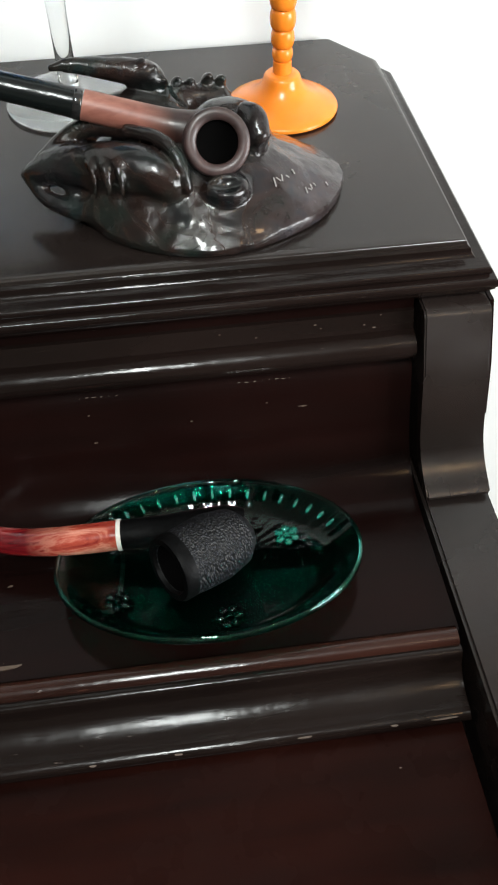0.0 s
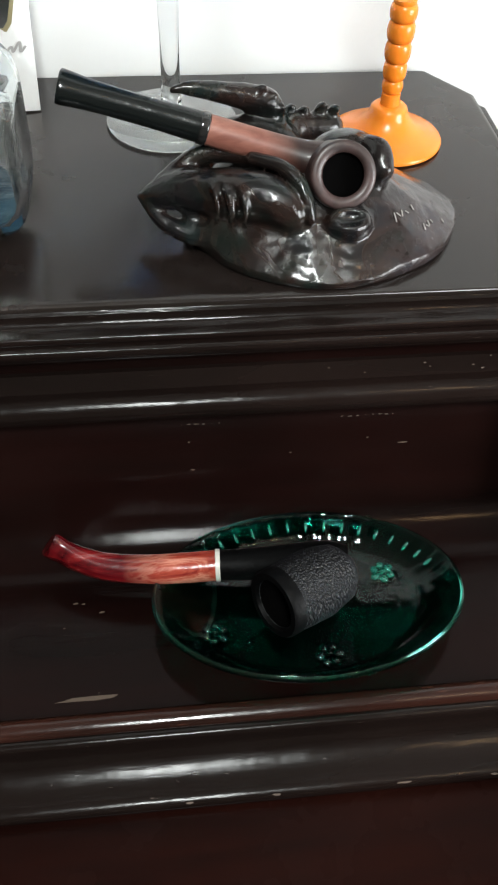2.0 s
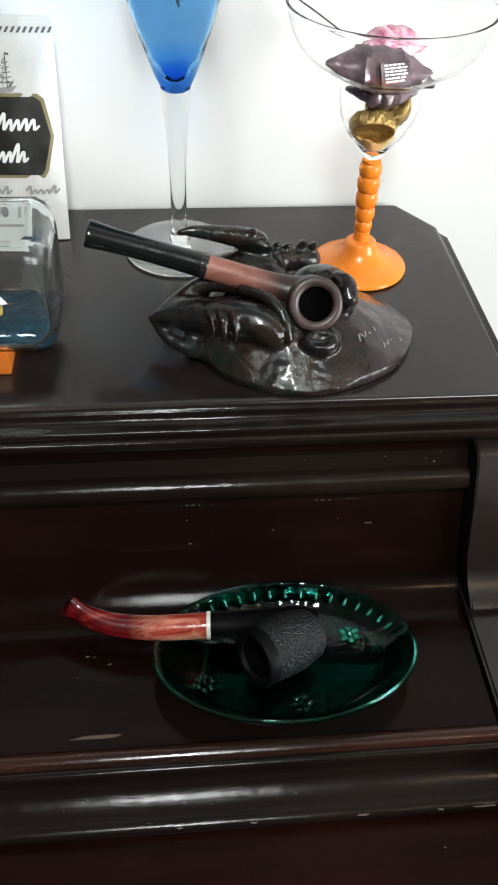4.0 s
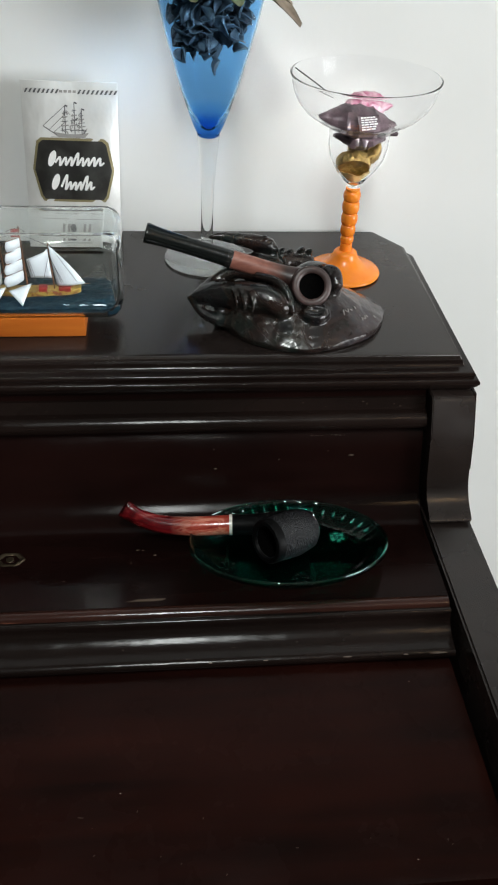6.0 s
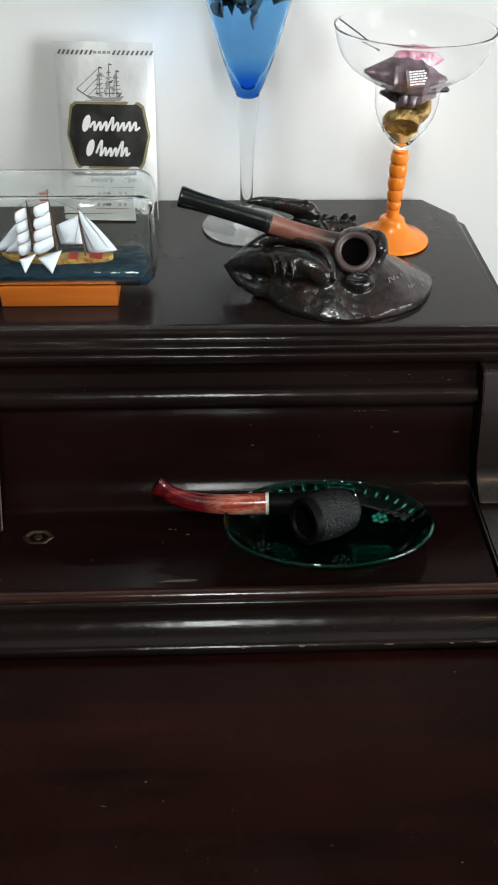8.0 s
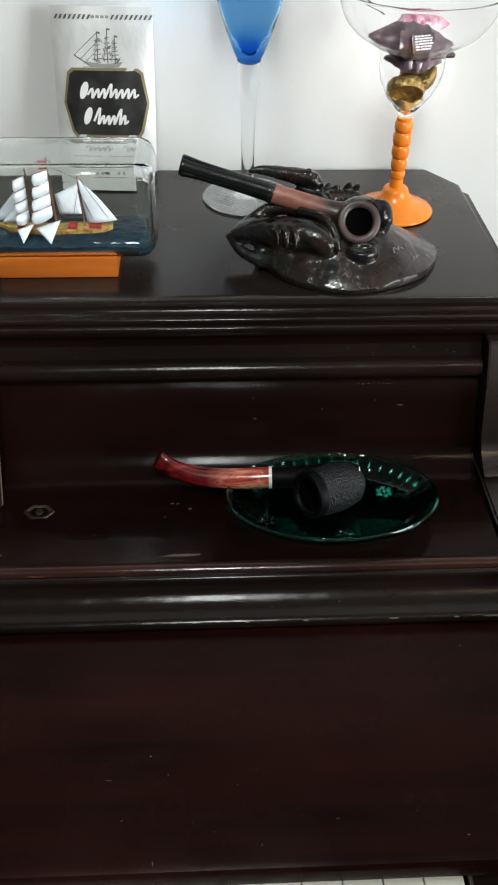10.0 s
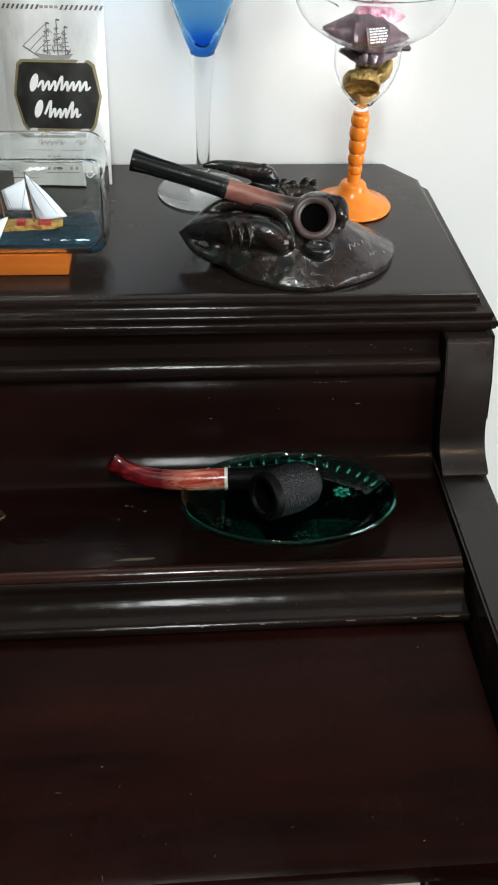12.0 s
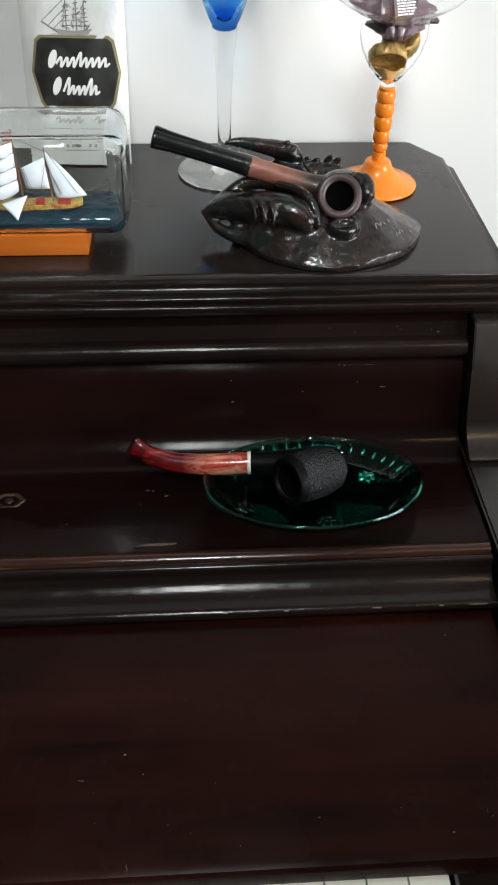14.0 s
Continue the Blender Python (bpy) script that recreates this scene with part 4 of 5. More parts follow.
def coin(x, y, z, rx, ry, rz, r=0.0165):
    bm = lathe(bmesh.new(), [(0.0, -0.0045), (r * 0.8, -0.0048), (r * 0.86, -0.0058), (r * 0.94, -0.0056), (r, -0.003), (r * 0.97, 0.003), (r * 0.88, 0.0046), (r * 0.8, 0.0048), (r * 0.7, 0.004), (r * 0.35, 0.0042), (0.0, 0.005)], None, 40,
               wave=lambda a, k, rr, zz: (rr * (1 + 0.02 * math.sin(17 * a) * (k in (3, 4))), zz + 0.0004 * math.sin(9 * a) * (k > 5)))
    ob = part("chocolate_coin", bm, GOLD, angle=60)
    ob.matrix_world = pose(x, y, z, rx, ry, rz)
    tagged(ob, "chocolate coin in crinkled gold foil inside the glass", "sweet", "sweets in the glass")


def wrapped(x, y, z, rx, ry, rz, mat, label, length=0.03, width=0.014, seed=1):
    bm = bmesh.new()
    n, cols, rows = 12, 22, []
    rnd = random.Random(seed)
    for i in range(cols + 1):
        u = i / cols * 2 - 1
        if abs(u) < 0.4:
            w, h = 1.0 - 0.2 * abs(u), 1.0
        else:
            w, h = 0.92 - (abs(u) - 0.4) * 1.35, 0.8 - (abs(u) - 0.4) * 1.15
        ring = []
        for j in range(n):
            a = 2 * math.pi * j / n
            jag = 1 + rnd.uniform(-0.07, 0.07)
            ring.append(bm.verts.new((u * length + rnd.uniform(-1, 1) * 0.0006, width * 0.5 * w * math.cos(a) * jag, width * 0.36 * h * math.sin(a) * jag + rnd.uniform(-1, 1) * 0.0007)))
        rows.append(ring)
    for a, b in zip(rows, rows[1:]):
        for j in range(n):
            bm.faces.new((a[j], a[(j + 1) % n], b[(j + 1) % n], b[j]))
    bm.faces.new(rows[0])
    bm.faces.new(rows[-1][::-1])
    ob = part("wrapped_sweet", bm, mat, angle=32)
    ob.matrix_world = pose(x, y, z, rx, ry, rz)
    tagged(ob, label, "sweet", "sweets in the glass")
    return ob


coin(GX - 0.003, GY - 0.002, TOP + 0.1005, -48, 4, 0, 0.0145)
coin(GX + 0.0065, GY + 0.003, TOP + 0.111, 24, -30, 30, 0.0142)
# Added cone that stands for the coins' yellow reflection low in the bowl.
foil = lathe(bmesh.new(), [(0.0, 0.0825), (0.0042, 0.083), (0.0062, 0.0858), (0.0098, 0.0905), (0.0118, 0.0938), (0.0105, 0.0935), (0.0085, 0.0905), (0.0, 0.0868)], pose(GX, GY, TOP), 30, 1.0, 1.0,
             lambda a, k, r, z: (r * (1 + 0.07 * math.sin(7 * a + k)), z + 0.0008 * math.sin(5 * a) * (k > 2)))
tagged(part("foil_reflection", foil, PALEGOLD, angle=40), "pale gold cone for the foil's reflection in the bottom of the glass", "foil", "sweets in the glass")
DARKSWEET, PINKSWEET = "sweet in a dark purple twisted wrapper inside the glass", "sweet in a pink crinkled wrapper inside the glass"
wrapped(GX + 0.0, GY - 0.002, TOP + 0.1225, 20, 4, 6, PURPLE, DARKSWEET, 0.022, 0.026, 2)
wrapped(GX - 0.0055, GY - 0.012, TOP + 0.138, 40, 7, 6, PURPLE, DARKSWEET, 0.0325, 0.028, 3)
wrapped(GX + 0.007, GY + 0.002, TOP + 0.1345, 40, 20, -20, PURPLE, DARKSWEET, 0.026, 0.022, 4)
wrapped(GX + 0.007, GY + 0.008, TOP + 0.146, 40, 6, 8, PINK, PINKSWEET, 0.02, 0.02, 5)
wrapped(GX - 0.002, GY + 0.002, TOP + 0.1465, 50, 10, 40, PINK, PINKSWEET, 0.017, 0.02, 6)
pr = empty("printed_wrapper", GX + 0.0035, GY - 0.0185, TOP + 0.141, "dark wrapper panel with rows of small white print", "wrapper", "sweets in the glass")
PM = pose(GX + 0.001, GY - 0.0245, TOP + 0.1395, 58, -4, 6)
part("wrapper_panel", boxed(-0.0085, 0.0085, -0.0065, 0.0065, -0.0008, 0.0008, bevel=0.0004, m=PM), PURPLE, pr)
pw = random.Random(4)
for i in range(6):
    x = -0.0064
    while x < 0.005:
        w = pw.uniform(0.0014, 0.0036)
        part("print_bar", boxed(x, min(x + w, 0.0066), 0.0042 - 0.0018 * i, 0.0052 - 0.0018 * i, 0.0009, 0.0012, m=PM), LABELW, pr)
        x += w + 0.0006
ob = part("cocktail_stick", sweep(bmesh.new(), [(-0.0345, 0.4785, 1.4275, 0.0005, 0.0005), (-0.018, 0.4815, 1.4165, 0.0005, 0.0005), (-0.002, 0.485, 1.405, 0.0005, 0.0005)], 8, 2), DARK)
tagged(ob, "thin dark stick leaning on the rim of the margarita glass", "stick")


# ---- blue flute with dried flowers ----
FX, FY = -0.0972, 0.52


def flute():
    g = empty("flute_glass", FX, FY, TOP, "tall flute glass with blue cone and clear stem, holding dried flowers", "glass")
    foot = [(0.0, 0.0006), (0.035, 0.0006), (0.0378, 0.0012), (0.038, 0.002), (0.0374, 0.0025), (0.028, 0.0032), (0.016, 0.0042), (0.009, 0.0058), (0.0066, 0.0085), (0.0, 0.0085)]
    f = part("foot", lathe(bmesh.new(), foot, pose(FX, FY, TOP), 64), STEMGLASS, g, "round clear glass foot", angle=60)
    stem = [(0.0, 0.0087), (0.0068, 0.0087), (0.006, 0.0115), (0.0054, 0.022), (0.0053, 0.05), (0.0059, 0.07), (0.007, 0.088), (0.0083, 0.1), (0.009, 0.1065), (0.0094, 0.1115), (0.0094, 0.1135)]
    s = part("stem", lathe(bmesh.new(), stem, pose(FX, FY, TOP), 64), CLEAR, g, "clear glass stem, wider towards the cone", angle=60)
    s.visible_shadow = f.visible_shadow = False
    outer = [(0.0, 0.1105), (0.004, 0.1108), (0.0075, 0.1122), (0.0103, 0.1155), (0.0122, 0.1195), (0.014, 0.124), (0.0176, 0.1335), (0.0235, 0.151), (0.0303, 0.1745), (0.0366, 0.1965), (0.0432, 0.2255), (0.0452, 0.236)]
    inner = [(0.0, 0.117), (0.003, 0.1176), (0.006, 0.12), (0.0088, 0.1238), (0.0115, 0.1285), (0.0162, 0.1342), (0.022, 0.1515), (0.029, 0.1748), (0.0354, 0.1967), (0.0422, 0.2256), (0.0443, 0.2361)]
    c = part("cone", lathe(bmesh.new(), outer + inner[::-1], pose(FX, FY, TOP), 72), BLUE, g, "transparent blue cone, deeper blue at its base", angle=60)
    c.visible_shadow = False


flute()


def petal(bm, m, length, width, cup, seed):
    rnd = random.Random(seed)
    rows = []
    for i in range(7):
        t = i / 6
        w = width * math.sin(math.pi * min(0.96, 0.12 + 0.86 * t)) ** 0.7
        row = []
        for j in range(-2, 3):
            s = j / 2
            row.append(bm.verts.new(m @ Vector((s * w + rnd.uniform(-1, 1) * width * 0.06, t * length, cup * (s * s * w * 1.2 - t * t * length * 0.5) + rnd.uniform(-1, 1) * width * 0.05))))
        rows.append(row)
    for a, b in zip(rows, rows[1:]):
        for j in range(4):
            bm.faces.new((a[j], a[j + 1], b[j + 1], b[j]))


def leafy(name, bm, mat, parent, label=""):
    ob = part(name, bm, mat, parent, label, angle=60)
    sm = ob.modifiers.new("thick", "SOLIDIFY")
    sm.thickness = 0.0004
    return ob


bunch = empty("dried_flowers", FX, FY, TOP + 0.17, "bunch of dark dried petals and greenish leaves in the blue glass", "flowers")
rnd = random.Random(11)


def leaf_pose(start, way, roll=0):
    """A pose at start whose y runs along way."""
    y = Vector(way).normalized()
    x = y.cross(Vector((0, 0, 1))).normalized()
    m = Matrix((x, y, x.cross(y))).transposed().to_4x4()
    m.translation = start
    return m @ pose(0, 0, 0, 0, roll, 0)


for i in range(190):
    z = 0.172 + 0.058 * rnd.random() ** 0.8
    r = (0.0285 + (z - 0.174) * 0.27) * rnd.random() ** 0.4 * 0.85
    a = rnd.uniform(0, 2 * math.pi)
    start = Vector((FX + r * math.cos(a), FY + r * math.sin(a), TOP + z + 0.003))
    way = Vector((math.cos(a) * 0.25 + rnd.uniform(-0.7, 0.7), math.sin(a) * 0.25 + rnd.uniform(-0.7, 0.7), rnd.uniform(-0.9, 0.7)))
    length = rnd.uniform(0.009, 0.015)
    tip = start + way.normalized() * length
    room = 0.0155 + (tip.z - TOP - 0.1342) * 0.29
    if math.hypot(tip.x - FX, tip.y - FY) > room:
        way = Vector((FX - start.x, FY - start.y, rnd.uniform(-0.01, 0.02)))
    bm = bmesh.new()
    petal(bm, leaf_pose(start, way, rnd.uniform(-70, 70)), length, rnd.uniform(0.0048, 0.008), 0.6, i)
    leafy("petal", bm, PETAL, bunch)
for i in range(30):
    a = i * 2.4
    bm = bmesh.new()
    start = (FX + 0.016 * math.cos(a), FY + 0.016 * math.sin(a), TOP + 0.23 + 0.0016 * (i % 6))
    petal(bm, leaf_pose(start, (math.cos(a), math.sin(a), rnd.uniform(-0.1, 0.5)), rnd.uniform(-40, 40)), rnd.uniform(0.02, 0.032), rnd.uniform(0.006, 0.01), 0.4, 100 + i)
    leafy("leaf", bm, LEAF if i % 3 else LEAFB, bunch)
for start, way, length, w, mat in (((FX + 0.028, FY - 0.014, TOP + 0.232), (0.9, -0.15, -0.5), 0.05, 0.0095, LEAFB), ((FX + 0.024, FY - 0.02, TOP + 0.234), (0.85, -0.4, -0.2), 0.04, 0.009, LEAFB),
                                   ((FX - 0.026, FY - 0.014, TOP + 0.234), (-0.9, -0.2, -0.12), 0.036, 0.007, LEAFB), ((FX - 0.01, FY - 0.03, TOP + 0.236), (-0.2, -0.6, -0.55), 0.02, 0.008, LEAF),
                                   ((FX + 0.012, FY - 0.03, TOP + 0.236), (0.3, -0.6, -0.6), 0.022, 0.008, LEAF), ((FX + 0.002, FY - 0.03, TOP + 0.236), (0.0, -0.7, -0.4), 0.018, 0.007, LEAF)):
    bm = bmesh.new()
    petal(bm, leaf_pose(start, way, rnd.uniform(-20, 20)), length, w, 0.3, int(length * 9000))
    leafy("leaf", bm, mat, bunch, "pointed brown dried leaf" if mat is LEAFB else "")


# ---- tobacco pouch ----
def pouch():
    W, Hh = 0.0815, 0.142
    base = pose(-0.2148, 0.538, TOP + 0.0008, -11.5, 0, -3.2)
    p = empty("tobacco_pouch", -0.2115, 0.538, TOP, "silvery white tobacco pouch with black label, leaning on the wall", "pouch")

    def surf(u, v, lift=0.0):
        """u across and v up, in metres; the front bulges and has a few soft creases."""
        s, t = u / (W / 2), v / Hh
        b = 0.0075 * max(0.0, 1 - s ** 4) * max(0.0, math.sin(math.pi * min(1.0, 0.08 + t * 0.86))) ** 0.6
        b += 0.0006 * noise.noise(Vector((u * 70, v * 45, 0.3)))
        return base @ Vector((u, -b - lift, v))
    bm = bmesh.new()
    nx, nz = 28, 44
    front = [[bm.verts.new(surf(W * (i / nx - 0.5), Hh * k / nz)) for i in range(nx + 1)] for k in range(nz + 1)]
    back = [[bm.verts.new(base @ Vector((W * (i / nx - 0.5), 0.0012, Hh * k / nz))) for i in range(nx + 1)] for k in range(nz + 1)]
    for k in range(nz):
        for i in range(nx):
            bm.faces.new((front[k][i], front[k][i + 1], front[k + 1][i + 1], front[k + 1][i]))
            bm.faces.new((back[k][i + 1], back[k][i], back[k + 1][i], back[k + 1][i + 1]))
    for k in range(nz):
        for i in (0, nx):
            bm.faces.new((front[k][i], back[k][i], back[k + 1][i], front[k + 1][i]))
    for i in range(nx):
        for k in (0, nz):
            bm.faces.new((front[k][i], front[k][i + 1], back[k][i + 1], back[k][i]))
    part("pouch_body", bm, POUCH, p, angle=50)

    def patch(name, outline, lift, mat, parent, label="", grid=7):
        """A flat printed shape that follows the pouch's face."""
        q = bmesh.new()
        cu, cv = sum(a for a, _ in outline) / len(outline), sum(b for _, b in outline) / len(outline)
        edge = []
        for (a0, b0), (a1, b1) in zip(outline, outline[1:] + outline[:1]):
            for s in range(4):
                edge.append((a0 + (a1 - a0) * s / 4, b0 + (b1 - b0) * s / 4))
        rings = [[q.verts.new(surf(cu + (a - cu) * k / grid, cv + (b - cv) * k / grid, lift)) for a, b in edge] for k in range(1, grid + 1)]
        mid = q.verts.new(surf(cu, cv, lift))
        for i in range(len(edge)):
            j = (i + 1) % len(edge)
            q.faces.new((mid, rings[0][i], rings[0][j]))
            for r0, r1 in zip(rings, rings[1:]):
                q.faces.new((r0[i], r1[i], r1[j], r0[j]))
        return part(name, q, mat, parent, label)

    def octagon(cu, cv, w, h, corner, waist):
        return [(cu - w / 2 + corner, cv + h / 2), (cu - w / 2, cv + h / 2 - corner * 0.8), (cu - w / 2 - waist, cv), (cu - w / 2 + 0.001, cv - h / 2 + corner), (cu - w / 2 + corner, cv - h / 2),
                (cu + w / 2 - corner, cv - h / 2), (cu + w / 2 - 0.001, cv - h / 2 + corner), (cu + w / 2 + waist, cv), (cu + w / 2, cv + h / 2 - corner * 0.8), (cu + w / 2 - corner, cv + h / 2)][::-1]
    lv = Hh - 0.0715
    gold = patch("label_border", octagon(0.0015, lv, 0.0615, 0.0535, 0.004, 0.0045), 0.0002, LABELG, p, "dull gold label border")
    blk = patch("label_panel", octagon(0.0015, lv, 0.0575, 0.0495, 0.0035, 0.0045), 0.0004, LABELB, p, "black label panel")

    # two words as plain slanted shapes: a tall curl, then a band that swings up and down
    def ribbon(pts, wide, narrow, mat=LABELW, parent=blk, base=lv):
        path = smooth_path([(u + 0.3 * v, v, 0) for u, v in pts], 7)
        q, left, right = bmesh.new(), [], []
        for i, p in enumerate(path):
            d = path[min(i + 1, len(path) - 1)] - path[max(i - 1, 0)]
            d = d / max(np.linalg.norm(d), 1e-9)
            w = (narrow + (wide - narrow) * abs(d[1]) ** 1.5) / 2
            left.append(q.verts.new(surf(0.0015 + p[0] - d[1] * w, base + p[1] + d[0] * w, 0.0007)))
            right.append(q.verts.new(surf(0.0015 + p[0] + d[1] * w, base + p[1] - d[0] * w, 0.0007)))
        for i in range(len(path) - 1):
            q.faces.new((left[i], left[i + 1], right[i + 1], right[i]))
        part("word_mark", q, mat, parent)

    def swing(u, base, heights, pitch):
        pts = [(u - pitch * 0.5, base + 0.0022)]
        for k, h in enumerate(heights):
            pts += [(u + pitch * k, base + h), (u + pitch * (k + 0.3), base + h * 0.5), (u + pitch * (k + 0.5), base + (0.0004 if k % 2 else 0.0))]
        return pts + [(u + pitch * len(heights), base + 0.003)]
    for u, v, h in ((-0.0205, 0.0098, 0.0135), (-0.0125, -0.0098, 0.0138)):
        patch("word_mark", [(0.0015 + u + 0.0032 * math.cos(a) + 0.3 * (v + h / 2 * math.sin(a)), lv + v + h / 2 * math.sin(a)) for a in np.linspace(0, 2 * math.pi, 17)[:-1]], 0.0007, LABELW, blk, grid=2)
    ribbon(swing(-0.0145, 0.0042, (0.0072, 0.0068, 0.007, 0.0105, 0.0068, 0.0066, 0.0072, 0.0068), 0.0049), 0.002, 0.0008)
    ribbon(swing(-0.0045, -0.0162, (0.0125, 0.0068, 0.0066, 0.0068, 0.012, 0.007), 0.0044), 0.002, 0.0008)
    # stripe of slanted dashes along the top
    for k in range(21):
        u = -W / 2 + 0.0032 + k * 0.00375
        if 7 < k < 12:
            patch("dash", [(u, Hh - 0.0086), (u + 0.0027, Hh - 0.0086), (u + 0.0027, Hh - 0.0066), (u, Hh - 0.0066)], 0.0003, PALEINK, p, grid=1)
        else:
            patch("dash", [(u, Hh - 0.0094), (u + 0.0017, Hh - 0.0094), (u + 0.0036, Hh - 0.006), (u + 0.0019, Hh - 0.006)], 0.0003, INK, p, grid=1)

    # line drawing of a sailing ship
    def rule(u0, v0, u1, v1, w, mat=INK):
        d = Vector((u1 - u0, v1 - v0)).normalized()
        a, b = -d.y * w / 2, d.x * w / 2
        patch("ink_line", [(u0 + a, v0 + b), (u0 - a, v0 - b), (u1 - a, v1 - b), (u1 + a, v1 + b)], 0.0003, mat, p, grid=1)
    sv = Hh - 0.0445
    patch("ink_hull", [(-0.0145, 0.0045 + sv), (-0.01, 0.0005 + sv), (0.013, 0.0005 + sv), (0.0165, 0.0045 + sv), (0.0095, 0.003 + sv), (-0.0055, 0.003 + sv)], 0.0003, PALEINK, p, grid=2)
    for u, h in ((-0.0035, 0.026), (0.0045, 0.0285), (0.0105, 0.0235)):
        rule(u, sv + 0.003, u, sv + h, 0.0007)
        rule(u, sv + h, u + 0.0025, sv + h - 0.0008, 0.0012)
        for q in range(5):
            v = sv + 0.006 + q * (h - 0.009) / 5
            rule(u - 0.0042 + 0.0005 * q, v, u + 0.0036 - 0.0005 * q, v + 0.0008, 0.0009 if q % 2 else 0.0006, PALEINK if q % 2 else INK)
            rule(u - 0.003 + 0.0005 * q, v + 0.0018, u - 0.0026 + 0.0005 * q, v - 0.0016, 0.0006, PALEINK)
    rule(-0.0225, sv + 0.0092, -0.011, sv + 0.002, 0.0008)
    rule(-0.0225, sv + 0.0092, -0.0035, sv + 0.0255, 0.0004)
    rule(-0.0175, sv + 0.0062, -0.0035, sv + 0.019, 0.0004)
    rule(-0.013, sv + 0.0045, -0.0035, sv + 0.013, 0.0004)
    rnd = random.Random(8)
    for q in range(26):
        u, v = rnd.uniform(-0.006, 0.014), sv + rnd.uniform(0.003, 0.019)
        rule(u, v, u + rnd.uniform(-0.003, 0.003), v + rnd.uniform(0.001, 0.004), rnd.uniform(0.0004, 0.0011), PALEINK if q % 2 else INK)
    rule(-0.016, sv + 0.0004, 0.0185, sv + 0.0, 0.0005, PALEINK)
    # faint print below the label
    for u0, u1, v, w in ((-0.028, -0.004, 0.0285, 0.0006), (0.003, 0.028, 0.0285, 0.0006), (-0.012, 0.016, 0.0105, 0.002)):
        rule(u0, v, u1, v + 0.0002, w, PALEINK)
    for u in (-0.0265, 0.005):
        ribbon(swing(u, 0.033, (0.0055, 0.003, 0.0032, 0.003, 0.0052), 0.004), 0.0016, 0.0006, PALEINK, p, 0.0)
    for u in (-0.009, -0.0045, 0.0095, 0.014):
        rule(u, 0.0165, u + 0.001, 0.0245, 0.0022, PALEINK)
    patch("emblem", [(0.0 + 0.0028 * math.cos(a), 0.0205 + 0.0042 * math.sin(a)) for a in (0, 0.8, 1.57, 2.35, 3.14, 3.93, 4.71, 5.5)], 0.0003, INK, p, "small grey oval emblem", grid=1)


pouch()


# ---- ship in a bottle ----
BX0, BX1, BY0, BY1, BZ0, BZ1 = -0.318, -0.1675, 0.3775, 0.4425, 1.2665, 1.3355


def rounded_rect(y0, y1, z0, z1, r, n=6):
    pts = []
    for cy, cz, a0 in ((y1 - r, z1 - r, 0), (y0 + r, z1 - r, 90), (y0 + r, z0 + r, 180), (y1 - r, z0 + r, 270)):
        for i in range(n + 1):
            a = radians(a0 + 90 * i / n)
            pts.append((cy + r * math.cos(a), cz + r * math.sin(a)))
    return pts


def shell(bm, stations, n=8):
    """Sections across x: (x, half depth, half height, corner)."""
    cy, cz, rings = (BY0 + BY1) / 2, (BZ0 + BZ1) / 2, []
    for x, hy, hz, r in stations:
        rings.append([bm.verts.new((x, y, z)) for y, z in rounded_rect(cy - hy, cy + hy, cz - hz, cz + hz, min(r, hy * 0.999, hz * 0.999), n)])
    for a, b in zip(rings, rings[1:]):
        for i in range(len(a)):
            j = (i + 1) % len(a)
            bm.faces.new((a[i], a[j], b[j], b[i]))
    return rings


def bottle():
    hy, hz = (BY1 - BY0) / 2, (BZ1 - BZ0) / 2
    b = empty("glass_bottle", -0.24, 0.417, BZ0, "clear rectangular glass bottle with model ship, lying on a stand", "bottle")
    bm = bmesh.new()
    out = [(BX1, hy - 0.013, hz - 0.013, 0.012), (BX1 - 0.0005, hy - 0.008, hz - 0.008, 0.014), (BX1 - 0.0025, hy - 0.004, hz - 0.004, 0.012), (BX1 - 0.006, hy - 0.0014, hz - 0.0014, 0.011), (BX1 - 0.011, hy, hz, 0.0105), (BX0, hy, hz, 0.0105),
           (BX0 - 0.01, hy - 0.002, hz - 0.003, 0.016), (BX0 - 0.022, hy - 0.011, hz - 0.013, 0.02), (BX0 - 0.03, 0.014, 0.015, 0.015), (BX0 - 0.036, 0.0125, 0.0125, 0.0125), (BX0 - 0.075, 0.0125, 0.0125, 0.0125)]
    t = 0.0032
    inn = [(x - (0.0035 if k < 5 else 0.0), a - t, c - t, max(r - t, 0.004)) for k, (x, a, c, r) in enumerate(out)]
    o, i = shell(bm, out), shell(bm, inn)
    bm.faces.new(o[0])
    bm.faces.new(i[0])
    for k in range(len(o[-1])):
        j = (k + 1) % len(o[-1])
        bm.faces.new((o[-1][k], o[-1][j], i[-1][j], i[-1][k]))
    g = part("bottle_body", bm, BOTTLE, b, angle=60)
    g.visible_shadow = False
    part("cork", lathe(bmesh.new(), [(0.0, 0.0), (0.0092, 0.0), (0.0098, 0.018), (0.0098, 0.03), (0.009, 0.031), (0.0, 0.031)], frame_of((BX0 - 0.058, (BY0 + BY1) / 2, (BZ0 + BZ1) / 2), (-1, 0, 0)), 32), MAST, b)


bottle()
tagged(part("bottle_stand", boxed(-0.2835, -0.1978, 0.384, 0.45, TOP + 0.0004, BZ0 - 0.0002, bevel=0.0008), STANDW), "orange varnished wooden block under the bottle", "stand")

